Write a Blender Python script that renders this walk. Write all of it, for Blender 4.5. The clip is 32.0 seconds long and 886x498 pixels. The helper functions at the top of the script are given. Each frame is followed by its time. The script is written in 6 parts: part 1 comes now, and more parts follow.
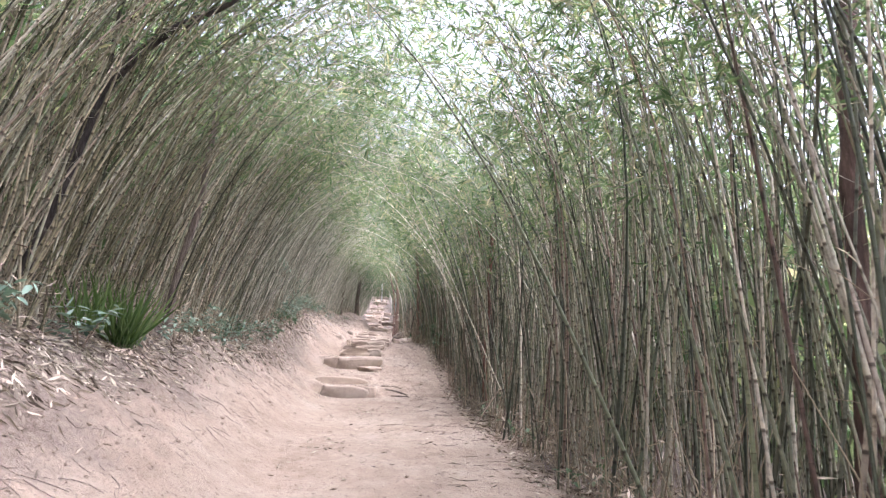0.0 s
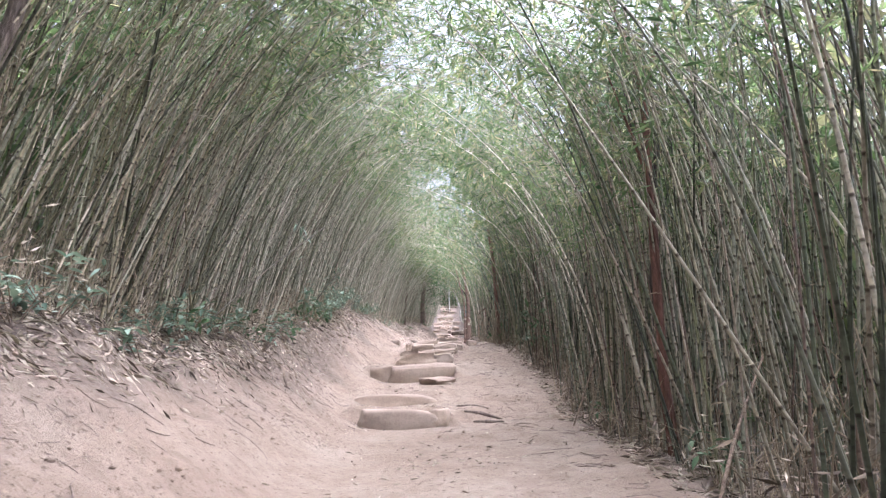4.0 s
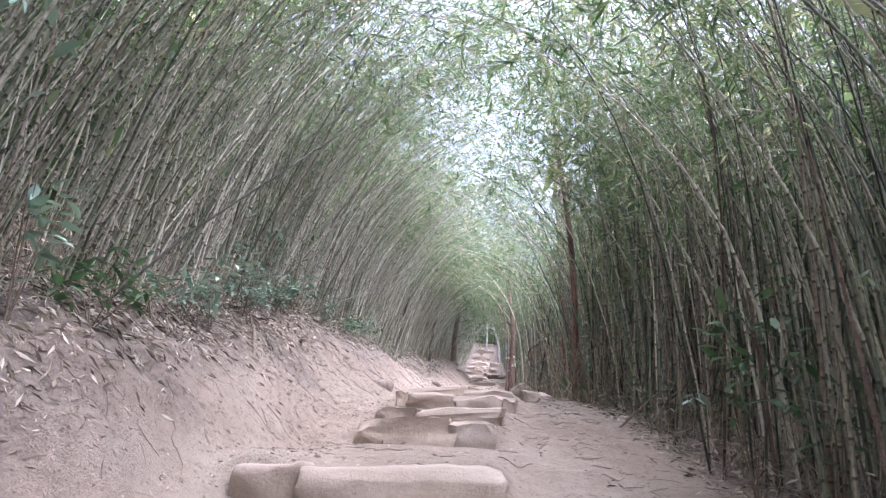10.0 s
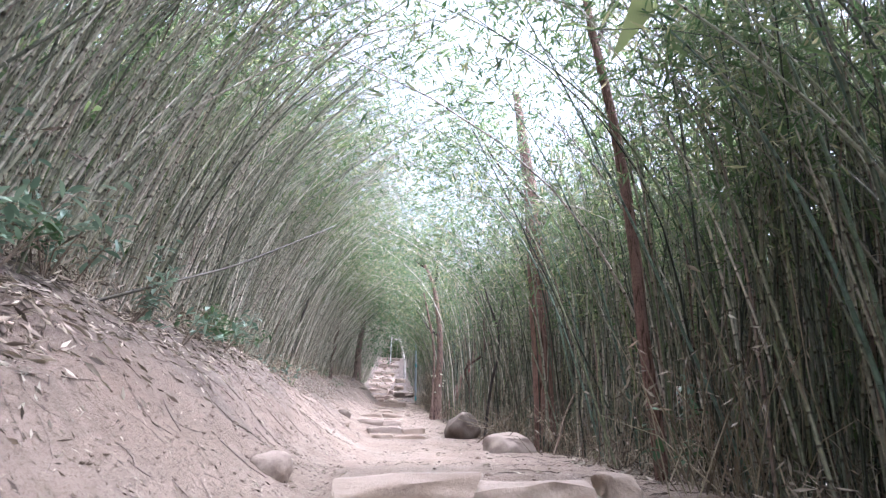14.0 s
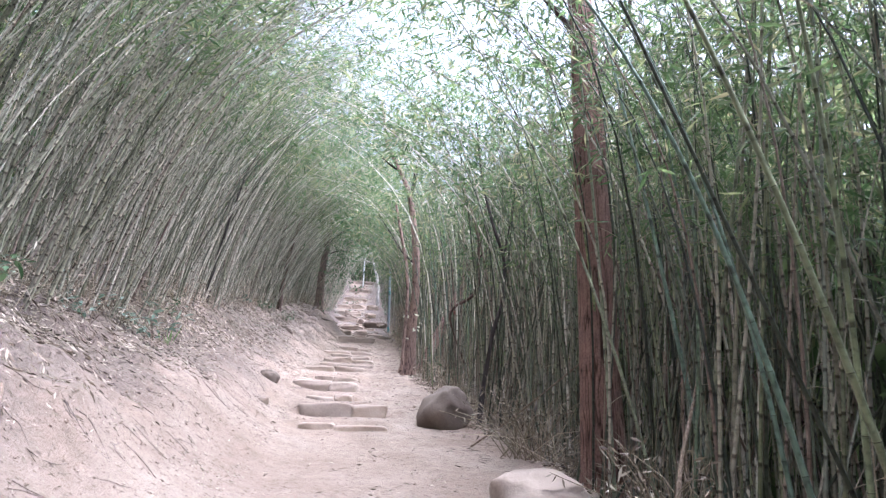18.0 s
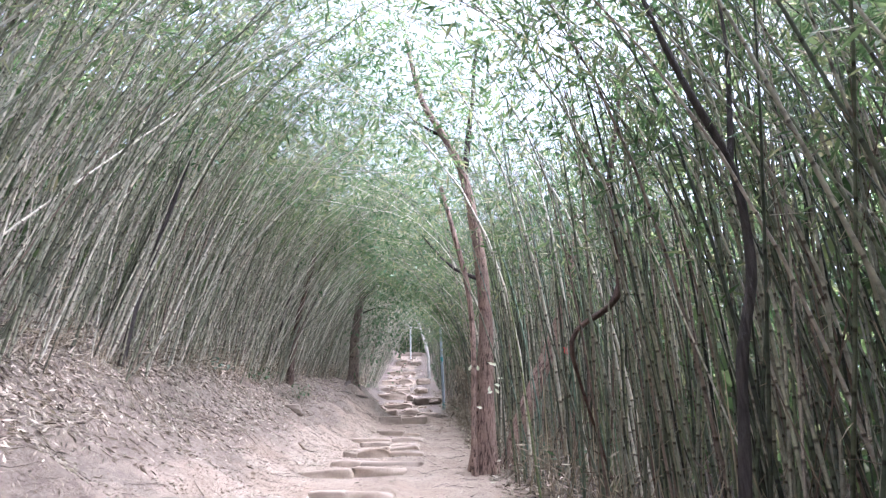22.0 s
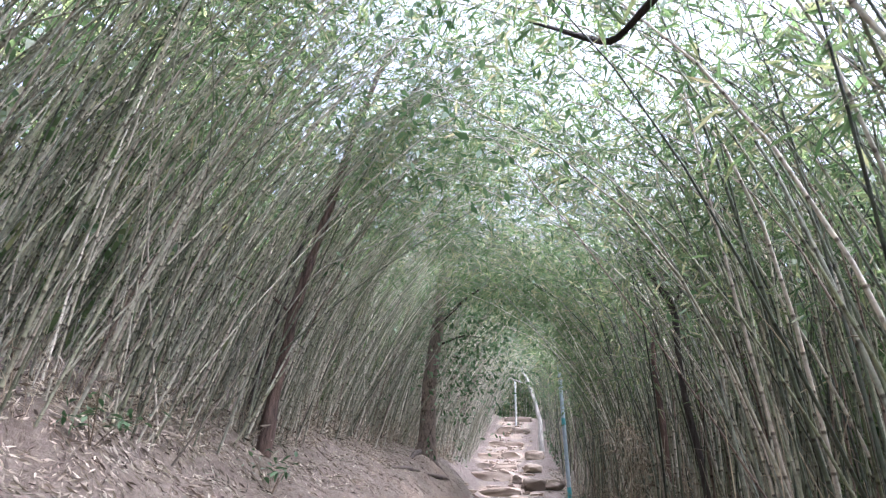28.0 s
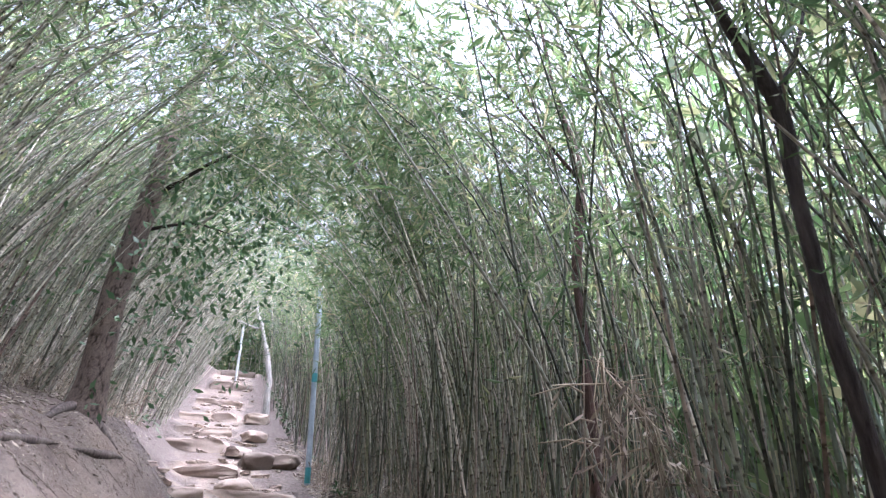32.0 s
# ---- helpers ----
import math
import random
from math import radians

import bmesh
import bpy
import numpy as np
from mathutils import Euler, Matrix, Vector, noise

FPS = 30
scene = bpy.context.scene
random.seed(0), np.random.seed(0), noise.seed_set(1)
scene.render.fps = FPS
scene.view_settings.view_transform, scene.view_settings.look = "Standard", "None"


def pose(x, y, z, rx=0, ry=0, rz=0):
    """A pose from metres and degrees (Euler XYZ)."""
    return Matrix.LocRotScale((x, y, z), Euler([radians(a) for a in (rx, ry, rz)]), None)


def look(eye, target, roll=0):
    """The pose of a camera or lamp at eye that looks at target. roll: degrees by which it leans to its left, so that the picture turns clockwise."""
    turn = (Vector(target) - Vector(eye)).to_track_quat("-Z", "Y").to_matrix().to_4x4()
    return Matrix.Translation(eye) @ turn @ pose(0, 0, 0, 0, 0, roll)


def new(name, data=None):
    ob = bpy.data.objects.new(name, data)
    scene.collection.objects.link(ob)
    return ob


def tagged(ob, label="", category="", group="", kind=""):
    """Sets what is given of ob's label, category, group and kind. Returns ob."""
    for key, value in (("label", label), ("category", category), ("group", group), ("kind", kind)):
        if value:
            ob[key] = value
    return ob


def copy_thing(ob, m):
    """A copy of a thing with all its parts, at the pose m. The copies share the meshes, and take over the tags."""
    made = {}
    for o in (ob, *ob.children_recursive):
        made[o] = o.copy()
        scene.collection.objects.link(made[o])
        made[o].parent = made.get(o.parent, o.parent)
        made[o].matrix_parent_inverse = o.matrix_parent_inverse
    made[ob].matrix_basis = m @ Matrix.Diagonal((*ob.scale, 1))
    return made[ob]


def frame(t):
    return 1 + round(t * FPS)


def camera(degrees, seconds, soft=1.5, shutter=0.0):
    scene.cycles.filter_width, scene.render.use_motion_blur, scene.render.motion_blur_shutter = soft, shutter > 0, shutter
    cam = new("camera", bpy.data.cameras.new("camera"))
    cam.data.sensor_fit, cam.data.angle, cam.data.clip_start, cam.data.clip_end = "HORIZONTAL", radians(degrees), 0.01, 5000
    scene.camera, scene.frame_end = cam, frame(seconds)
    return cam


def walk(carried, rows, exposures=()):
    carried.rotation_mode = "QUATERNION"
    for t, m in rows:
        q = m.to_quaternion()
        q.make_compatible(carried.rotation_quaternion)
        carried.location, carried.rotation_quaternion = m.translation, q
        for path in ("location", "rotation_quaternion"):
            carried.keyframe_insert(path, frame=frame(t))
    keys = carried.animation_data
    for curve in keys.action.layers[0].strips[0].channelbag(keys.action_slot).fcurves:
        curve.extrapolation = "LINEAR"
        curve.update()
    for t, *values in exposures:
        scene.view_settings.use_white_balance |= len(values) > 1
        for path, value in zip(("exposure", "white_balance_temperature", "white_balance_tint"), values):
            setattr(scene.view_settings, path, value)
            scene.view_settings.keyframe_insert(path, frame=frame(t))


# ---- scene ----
cam = camera(69.5, 32.0, 1.3, 0.14)
PATH = [
    (0.0, (0.417, -9.742, 0.494), (0.826, -4.922, 1.759), 0.66),
    (0.5, (0.437, -8.982, 0.586), (0.725, -4.201, 2.018), -0.05),
    (1.0, (0.442, -8.180, 0.607), (0.534, -3.338, 1.850), -1.34),
    (1.5, (0.402, -7.394, 0.636), (0.594, -2.561, 1.906), -0.93),
    (2.0, (0.332, -6.618, 0.582), (0.471, -1.857, 2.101), -3.02),
    (2.5, (0.317, -5.847, 0.612), (0.191, -1.075, 2.099), -0.98),
    (3.0, (0.333, -5.101, 0.662), (0.362, -0.313, 2.104), -1.41),
    (3.5, (0.375, -4.388, 0.713), (0.289, 0.409, 2.121), -3.10),
    (5.5, (0.242, -1.431, 1.246), (0.159, 3.390, 2.569), 2.31),
    (6.0, (0.184, -0.696, 1.329), (0.123, 4.057, 2.879), 2.04),
    (6.5, (0.114, 0.039, 1.441), (-0.012, 4.746, 3.125), 0.25),
    (7.0, (0.047, 0.751, 1.548), (0.353, 5.506, 3.064), -1.16),
    (7.5, (0.036, 1.479, 1.607), (0.156, 6.272, 3.027), -1.40),
    (8.0, (0.058, 2.147, 1.687), (-0.023, 6.888, 3.275), 1.05),
    (8.5, (0.157, 2.842, 1.795), (0.566, 7.531, 3.482), -0.49),
    (9.0, (0.271, 3.514, 1.884), (0.199, 8.260, 3.454), 2.70),
    (9.5, (0.250, 4.227, 1.966), (0.020, 8.991, 3.466), 2.10),
    (10.0, (0.194, 4.961, 2.066), (-0.210, 9.655, 3.741), 2.52),
    (10.5, (0.024, 5.636, 2.196), (-0.481, 10.296, 3.937), 0.52),
    (11.0, (-0.194, 6.197, 2.390), (-0.175, 10.966, 3.890), 0.86),
    (11.5, (-0.348, 6.799, 2.550), (0.013, 11.504, 4.204), 0.21),
    (12.0, (-0.485, 7.467, 2.726), (-0.068, 12.135, 4.469), 0.36),
    (12.5, (-0.633, 8.147, 2.854), (0.203, 12.792, 4.506), -0.82),
    (13.0, (-0.680, 8.874, 2.891), (0.042, 13.566, 4.462), 0.24),
    (13.5, (-0.776, 9.633, 2.998), (-0.328, 14.271, 4.814), 0.16),
    (15.5, (-0.426, 12.552, 3.828), (0.019, 17.266, 5.435), 2.19),
    (16.0, (-0.319, 13.168, 4.047), (0.293, 17.872, 5.625), 3.23),
    (16.5, (-0.262, 13.810, 4.219), (0.457, 18.557, 5.616), 0.64),
    (17.0, (-0.254, 14.481, 4.358), (0.784, 19.205, 5.626), 0.82),
    (17.5, (-0.220, 15.162, 4.468), (0.598, 19.934, 5.717), 0.97),
    (18.0, (-0.213, 15.861, 4.606), (0.369, 20.677, 5.818), 1.96),
    (18.5, (-0.233, 16.636, 4.638), (0.684, 21.418, 5.775), 0.28),
    (19.0, (-0.186, 17.440, 4.624), (0.339, 22.300, 5.678), -0.40),
    (19.5, (-0.082, 18.236, 4.655), (0.288, 23.114, 5.691), 1.30),
    (20.0, (0.006, 19.061, 4.738), (0.344, 23.871, 6.063), 0.92),
    (20.5, (0.077, 19.902, 4.867), (0.122, 24.672, 6.363), 0.34),
    (21.0, (0.102, 20.747, 4.942), (0.334, 25.508, 6.454), 1.21),
    (21.5, (0.097, 21.573, 5.035), (0.170, 26.324, 6.591), -0.32),
    (22.0, (0.027, 22.367, 5.144), (0.237, 27.034, 6.924), -1.58),
    (22.5, (-0.026, 23.117, 5.223), (0.565, 27.690, 7.156), -3.37),
    (23.0, (0.005, 23.862, 5.318), (0.422, 28.468, 7.217), -2.64),
    (23.5, (0.038, 24.590, 5.411), (0.686, 29.194, 7.249), -2.15),
    (24.0, (0.123, 25.247, 5.507), (0.626, 29.820, 7.468), -1.71),
    (24.5, (0.242, 25.969, 5.597), (0.413, 30.541, 7.613), -1.10),
    (25.0, (0.313, 26.731, 5.735), (0.352, 31.318, 7.726), 0.31),
    (25.5, (0.356, 27.508, 5.845), (-0.255, 32.137, 7.634), 0.16),
    (26.0, (0.284, 28.190, 5.939), (-0.512, 32.823, 7.642), 0.02),
    (26.5, (0.219, 28.915, 6.092), (-0.595, 33.461, 8.008), 2.23),
    (28.5, (-0.341, 31.784, 6.587), (-0.735, 36.212, 8.876), 1.03),
    (29.0, (-0.525, 32.458, 6.674), (-0.615, 37.065, 8.615), 1.22),
    (29.5, (-0.655, 33.173, 6.745), (-0.560, 37.756, 8.742), -1.60),
    (30.0, (-0.788, 33.913, 6.794), (-0.496, 38.456, 8.861), -0.25),
    (30.5, (-0.884, 34.663, 6.973), (-0.166, 39.259, 8.806), 1.06),
    (31.0, (-0.868, 35.413, 7.173), (0.091, 39.981, 8.967), -0.17),
    (31.5, (-0.808, 36.146, 7.363), (0.367, 40.609, 9.288), 0.58),
    (32.0, (-0.658, 36.840, 7.501), (0.783, 41.153, 9.579), 0.53),
]
walk(cam, [(t, look(eye, target, roll)) for t, eye, target, roll in PATH],
     [(0.0, 3.3, 5850, 22), (4.0, 3.28, 5700, 22), (8.0, 3.24, 5480, 23), (10.0, 3.24, 5430, 23), (11.5, 3.18, 5430, 22), (13.5, 3.24, 5430, 22), (17.0, 3.22, 5400, 21), (20.0, 3.28, 5330, 20), (25.0, 3.25, 5500, 19), (29.0, 3.36, 5430, 20), (30.0, 3.52, 5330, 21), (31.0, 3.48, 5340, 21), (32.0, 3.53, 5350, 24)])

# ---- world, sun, exposure ----
world = bpy.data.worlds.new("sky")
scene.world = world
world.use_nodes = True
wn = world.node_tree
sky = wn.nodes.new("ShaderNodeTexSky")
sky.sky_type, sky.sun_disc = "NISHITA", False
sky.sun_elevation, sky.sun_rotation = radians(70), radians(105)
sky.air_density, sky.dust_density, sky.ozone_density = 1.0, 9.0, 1.0
wn.nodes["Background"].inputs[1].default_value = 0.095
haze = wn.nodes.new("ShaderNodeHueSaturation")
haze.inputs["Saturation"].default_value = 0.5
wn.links.new(sky.outputs[0], haze.inputs["Color"])
wn.links.new(haze.outputs[0], wn.nodes["Background"].inputs[0])
sun = new("sun", bpy.data.lights.new("sun", "SUN"))
sun.data.energy, sun.data.angle, sun.data.color = 1.5, radians(75), (1.0, 0.985, 0.965)
sun.rotation_euler = (0, radians(16), radians(-15))

# ---- materials ----


def material(name, rough=0.8):
    m = bpy.data.materials.new(name)
    m.use_nodes = True
    b = m.node_tree.nodes["Principled BSDF"]
    b.inputs["Roughness"].default_value = rough
    b.inputs["Specular IOR Level"].default_value = 0.3
    return m, m.node_tree, b


def node(nt, kind, **values):
    n = nt.nodes.new(kind)
    for key, value in values.items():
        n.inputs[key].default_value = value
    return n


def noise_tex(nt, scale, detail=6.0, rough=0.6, source="Object"):
    tc = nt.nodes.new("ShaderNodeTexCoord")
    n = node(nt, "ShaderNodeTexNoise", Scale=scale, Detail=detail, Roughness=rough)
    nt.links.new(tc.outputs[source], n.inputs["Vector"])
    return n


def ramp(nt, source, stops):
    r = nt.nodes.new("ShaderNodeValToRGB")
    while len(r.color_ramp.elements) < len(stops):
        r.color_ramp.elements.new(0.5)
    for e, (at, col) in zip(r.color_ramp.elements, stops):
        e.position, e.color = at, (*col, 1)
    nt.links.new(source, r.inputs[0])
    return r


def mix(nt, factor, a, b, mode="MIX"):
    n = nt.nodes.new("ShaderNodeMix")
    n.data_type, n.blend_type = "RGBA", mode
    for socket, value in ((0, factor), (6, a), (7, b)):
        if isinstance(value, (int, float)):
            n.inputs[socket].default_value = value
        elif isinstance(value, tuple):
            n.inputs[socket].default_value = (*value, 1)
        else:
            nt.links.new(value, n.inputs[socket])
    return n.outputs[2]


def bump(nt, b, height, strength, distance):
    n = node(nt, "ShaderNodeBump", Strength=strength, Distance=distance)
    nt.links.new(height, n.inputs["Height"])
    nt.links.new(n.outputs[0], b.inputs["Normal"])
    return n


def earth_material():
    m, nt, b = material("sandy_earth", 0.95)
    big = noise_tex(nt, 0.9, 5)
    mid = noise_tex(nt, 7, 8, 0.65)
    fine = noise_tex(nt, 60, 6, 0.7)
    c1 = ramp(nt, big.outputs[0], [(0.3, (0.235, 0.178, 0.138)), (0.5, (0.285, 0.226, 0.181)), (0.72, (0.325, 0.268, 0.221))])
    c2 = ramp(nt, mid.outputs[0], [(0.3, (0.8, 0.78, 0.76)), (0.55, (1, 1, 1)), (0.75, (1.1, 1.08, 1.06))])
    c3 = ramp(nt, fine.outputs[0], [(0.32, (0.74, 0.72, 0.7)), (0.46, (0.98, 0.98, 0.98)), (0.62, (1.04, 1.04, 1.03))])
    col = mix(nt, 1.0, mix(nt, 1.0, c1.outputs[0], c2.outputs[0], "MULTIPLY"), c3.outputs[0], "MULTIPLY")
    crumb = noise_tex(nt, 24, 3, 0.55)
    c4 = ramp(nt, crumb.outputs[0], [(0.3, (0.5, 0.46, 0.43)), (0.4, (1, 1, 1)), (0.66, (1, 1, 1)), (0.74, (1.22, 1.2, 1.18))])
    col = mix(nt, 1.0, col, c4.outputs[0], "MULTIPLY")
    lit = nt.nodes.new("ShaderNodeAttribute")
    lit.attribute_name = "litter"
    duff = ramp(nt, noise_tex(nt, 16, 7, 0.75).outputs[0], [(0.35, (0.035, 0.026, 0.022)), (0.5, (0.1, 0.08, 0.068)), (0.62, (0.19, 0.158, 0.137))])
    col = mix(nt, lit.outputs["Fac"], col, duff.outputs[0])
    nt.links.new(col, b.inputs["Base Color"])
    h = mix(nt, 0.5, mid.outputs[0], fine.outputs[0])
    bump(nt, b, h, 0.9, 0.06)
    return m


def stone_material(name="dusty_stone", tone=1.5, dusty=1.0):
    m, nt, b = material(name, 0.9)
    big, fine = noise_tex(nt, 3, 6), noise_tex(nt, 45, 8, 0.7)
    info = nt.nodes.new("ShaderNodeObjectInfo")
    c = ramp(nt, big.outputs[0], [(0.3, (0.15 * tone, 0.122 * tone, 0.102 * tone)), (0.5, (0.205 * tone, 0.168 * tone, 0.141 * tone)), (0.7, (0.245 * tone, 0.204 * tone, 0.173 * tone))])
    d = ramp(nt, fine.outputs[0], [(0.3, (0.78, 0.77, 0.76)), (0.6, (1, 1, 1))])
    v = ramp(nt, info.outputs["Random"], [(0.0, (0.85, 0.85, 0.86)), (1.0, (1.1, 1.06, 1.0))])
    col = mix(nt, 1.0, mix(nt, 1.0, c.outputs[0], d.outputs[0], "MULTIPLY"), v.outputs[0], "MULTIPLY")
    geo = nt.nodes.new("ShaderNodeNewGeometry")
    sep = nt.nodes.new("ShaderNodeSeparateXYZ")
    nt.links.new(geo.outputs["Normal"], sep.inputs[0])
    dust = node(nt, "ShaderNodeMapRange", **{"From Min": 0.35, "From Max": 0.8, "To Max": dusty})
    nt.links.new(sep.outputs["Z"], dust.inputs["Value"])
    col = mix(nt, dust.outputs[0], col, (0.31, 0.252, 0.208))
    nt.links.new(col, b.inputs["Base Color"])
    bump(nt, b, mix(nt, 0.5, fine.outputs[0], noise_tex(nt, 9, 7, 0.6).outputs[0]), 0.6, 0.024)
    return m


def culm_material(name, stops):
    m, nt, b = material(name, 0.5)
    geo = nt.nodes.new("ShaderNodeNewGeometry")
    info = nt.nodes.new("ShaderNodeObjectInfo")
    addn = nt.nodes.new("ShaderNodeMath")
    addn.operation = "ADD"
    nt.links.new(geo.outputs["Random Per Island"], addn.inputs[0])
    nt.links.new(info.outputs["Random"], addn.inputs[1])
    frac = nt.nodes.new("ShaderNodeMath")
    frac.operation = "FRACT"
    nt.links.new(addn.outputs[0], frac.inputs[0])
    base = ramp(nt, frac.outputs[0], stops)
    al = nt.nodes.new("ShaderNodeAttribute")
    al.attribute_name = "along"
    div = nt.nodes.new("ShaderNodeMath")
    div.operation, div.inputs[1].default_value = "MULTIPLY", 1 / 0.27
    nt.links.new(al.outputs["Fac"], div.inputs[0])
    fr = nt.nodes.new("ShaderNodeMath")
    fr.operation = "FRACT"
    nt.links.new(div.outputs[0], fr.inputs[0])
    band = ramp(nt, fr.outputs[0], [(0.0, (0.22, 0.2, 0.18)), (0.05, (0.3, 0.27, 0.25)), (0.085, (1.3, 1.28, 1.25)), (0.24, (1, 1, 1)), (0.95, (0.9, 0.9, 0.9)), (1.0, (0.4, 0.38, 0.36))])
    blot = noise_tex(nt, 22, 5)
    bl = ramp(nt, blot.outputs[0], [(0.32, (0.45, 0.43, 0.42)), (0.52, (1, 1, 1)), (0.75, (1.15, 1.12, 1.1))])
    col = mix(nt, 1.0, mix(nt, 1.0, base.outputs[0], band.outputs[0], "MULTIPLY"), bl.outputs[0], "MULTIPLY")
    nt.links.new(col, b.inputs["Base Color"])
    return m


def leaf_material(name, stops, through_light=0.4, rough=0.5):
    m, nt, b = material(name, rough)
    geo = nt.nodes.new("ShaderNodeNewGeometry")
    base = ramp(nt, geo.outputs["Random Per Island"], stops)
    n = noise_tex(nt, 1.3, 3)
    v = ramp(nt, n.outputs[0], [(0.3, (0.7, 0.75, 0.7)), (0.7, (1.2, 1.15, 1.1))])
    col = mix(nt, 1.0, base.outputs[0], v.outputs[0], "MULTIPLY")
    nt.links.new(col, b.inputs["Base Color"])
    tr = nt.nodes.new("ShaderNodeBsdfTranslucent")
    nt.links.new(mix(nt, 1.0, col, (2.02, 2.1, 1.56), "MULTIPLY"), tr.inputs[0])
    ms = nt.nodes.new("ShaderNodeMixShader")
    ms.inputs[0].default_value = through_light
    nt.links.new(b.outputs[0], ms.inputs[1])
    nt.links.new(tr.outputs[0], ms.inputs[2])
    nt.links.new(ms.outputs[0], nt.nodes["Material Output"].inputs[0])
    return m


def bark_material(name, dark, light, scale=1.0, relief=0.04):
    m, nt, b = material(name, 0.9)
    tc = nt.nodes.new("ShaderNodeTexCoord")
    mp = nt.nodes.new("ShaderNodeMapping")
    mp.inputs["Scale"].default_value = (26 * scale, 26 * scale, 4 * scale)
    nt.links.new(tc.outputs["Object"], mp.inputs[0])
    n = node(nt, "ShaderNodeTexNoise", Scale=1.0, Detail=7.0, Roughness=0.65)
    nt.links.new(mp.outputs[0], n.inputs["Vector"])
    big = noise_tex(nt, 3.0, 4)
    c = ramp(nt, n.outputs[0], [(0.34, dark), (0.62, light)])
    v = ramp(nt, big.outputs[0], [(0.3, (0.7, 0.7, 0.72)), (0.7, (1.25, 1.2, 1.18))])
    nt.links.new(mix(nt, 1.0, c.outputs[0], v.outputs[0], "MULTIPLY"), b.inputs["Base Color"])
    bump(nt, b, n.outputs[0], 1.0, relief)
    return m


def fissured_material(name, deep, plate, worn):
    """Plates of bark with darker furrows between them, from the relief of the trunk."""
    m, nt, b = material(name, 0.9)
    at = nt.nodes.new("ShaderNodeAttribute")
    at.attribute_name = "ridge"
    fine, big = noise_tex(nt, 55, 6, 0.7), noise_tex(nt, 4, 4)
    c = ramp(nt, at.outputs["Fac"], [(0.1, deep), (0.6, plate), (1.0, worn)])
    d = ramp(nt, fine.outputs[0], [(0.3, (0.55, 0.53, 0.52)), (0.6, (1.1, 1.1, 1.1))])
    e = ramp(nt, big.outputs[0], [(0.3, (0.75, 0.72, 0.72)), (0.7, (1.2, 1.15, 1.1))])
    nt.links.new(mix(nt, 1.0, mix(nt, 1.0, c.outputs[0], d.outputs[0], "MULTIPLY"), e.outputs[0], "MULTIPLY"), b.inputs["Base Color"])
    bump(nt, b, fine.outputs[0], 0.8, 0.02)
    return m


EARTH, STONE = earth_material(), stone_material("dusty_stone", 1.7)
GREY_STONE = stone_material("grey_stone", 0.72, 0.2)
CULM = culm_material("weathered_culm", [(0.0, (0.075, 0.081, 0.056)), (0.16, (0.165, 0.173, 0.118)), (0.35, (0.335, 0.328, 0.24)), (0.52, (0.205, 0.213, 0.163)), (0.7, (0.45, 0.425, 0.345)), (0.9, (0.6, 0.56, 0.47)), (1.0, (0.14, 0.095, 0.075))])
TAN_CULM = culm_material("dry_tan_culm", [(0.0, (0.04, 0.04, 0.027)), (0.2, (0.1, 0.1, 0.055)), (0.42, (0.24, 0.215, 0.14)), (0.6, (0.14, 0.13, 0.085)), (0.8, (0.37, 0.325, 0.24)), (0.94, (0.5, 0.445, 0.35)), (1.0, (0.13, 0.09, 0.07))])
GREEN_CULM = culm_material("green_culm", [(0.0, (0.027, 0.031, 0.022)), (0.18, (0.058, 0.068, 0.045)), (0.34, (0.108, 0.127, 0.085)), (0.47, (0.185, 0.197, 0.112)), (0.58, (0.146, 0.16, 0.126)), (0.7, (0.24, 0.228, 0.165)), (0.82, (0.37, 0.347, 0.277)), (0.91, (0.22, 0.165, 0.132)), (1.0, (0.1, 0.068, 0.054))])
LEAF = leaf_material("bamboo_leaf", [(0.0, (0.037, 0.066, 0.033)), (0.35, (0.071, 0.108, 0.058)), (0.7, (0.113, 0.146, 0.083)), (0.9, (0.178, 0.186, 0.118)), (1.0, (0.29, 0.255, 0.195))], 0.45)
BROAD = leaf_material("broad_leaf", [(0.0, (0.0434, 0.0868, 0.0434)), (0.6, (0.0682, 0.124, 0.062)), (1.0, (0.105, 0.161, 0.093))], 0.18, 0.4)
PALE = leaf_material("pale_leaf", [(0.0, (0.64, 0.66, 0.6)), (1.0, (0.8, 0.8, 0.75))], 0.2, 0.5)
LITTER = leaf_material("dry_leaf", [(0.0, (0.055, 0.042, 0.035)), (0.25, (0.125, 0.098, 0.083)), (0.5, (0.24, 0.2, 0.17)), (0.8, (0.38, 0.328, 0.285)), (1.0, (0.52, 0.46, 0.4))], 0.1, 0.8)
STRAW = leaf_material("straw_twig", [(0.0, (0.13, 0.1, 0.075)), (0.7, (0.28, 0.235, 0.175)), (1.0, (0.45, 0.385, 0.29))], 0.05, 0.7)
RED_BARK = bark_material("reddish_bark", (0.04, 0.025, 0.021), (0.128, 0.082, 0.068))
RUST_BARK = bark_material("rusty_red_bark", (0.055, 0.027, 0.021), (0.185, 0.1, 0.078))
MOSSY_BARK = bark_material("dark_brown_bark", (0.04, 0.027, 0.022), (0.15, 0.104, 0.085))
DARK_BARK = bark_material("dark_bark", (0.021, 0.0175, 0.0168), (0.07, 0.0595, 0.056))
GREY_BARK = bark_material("grey_brown_bark", (0.065, 0.0507, 0.0429), (0.195, 0.163, 0.14))
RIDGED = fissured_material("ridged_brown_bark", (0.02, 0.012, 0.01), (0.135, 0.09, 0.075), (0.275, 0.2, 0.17))
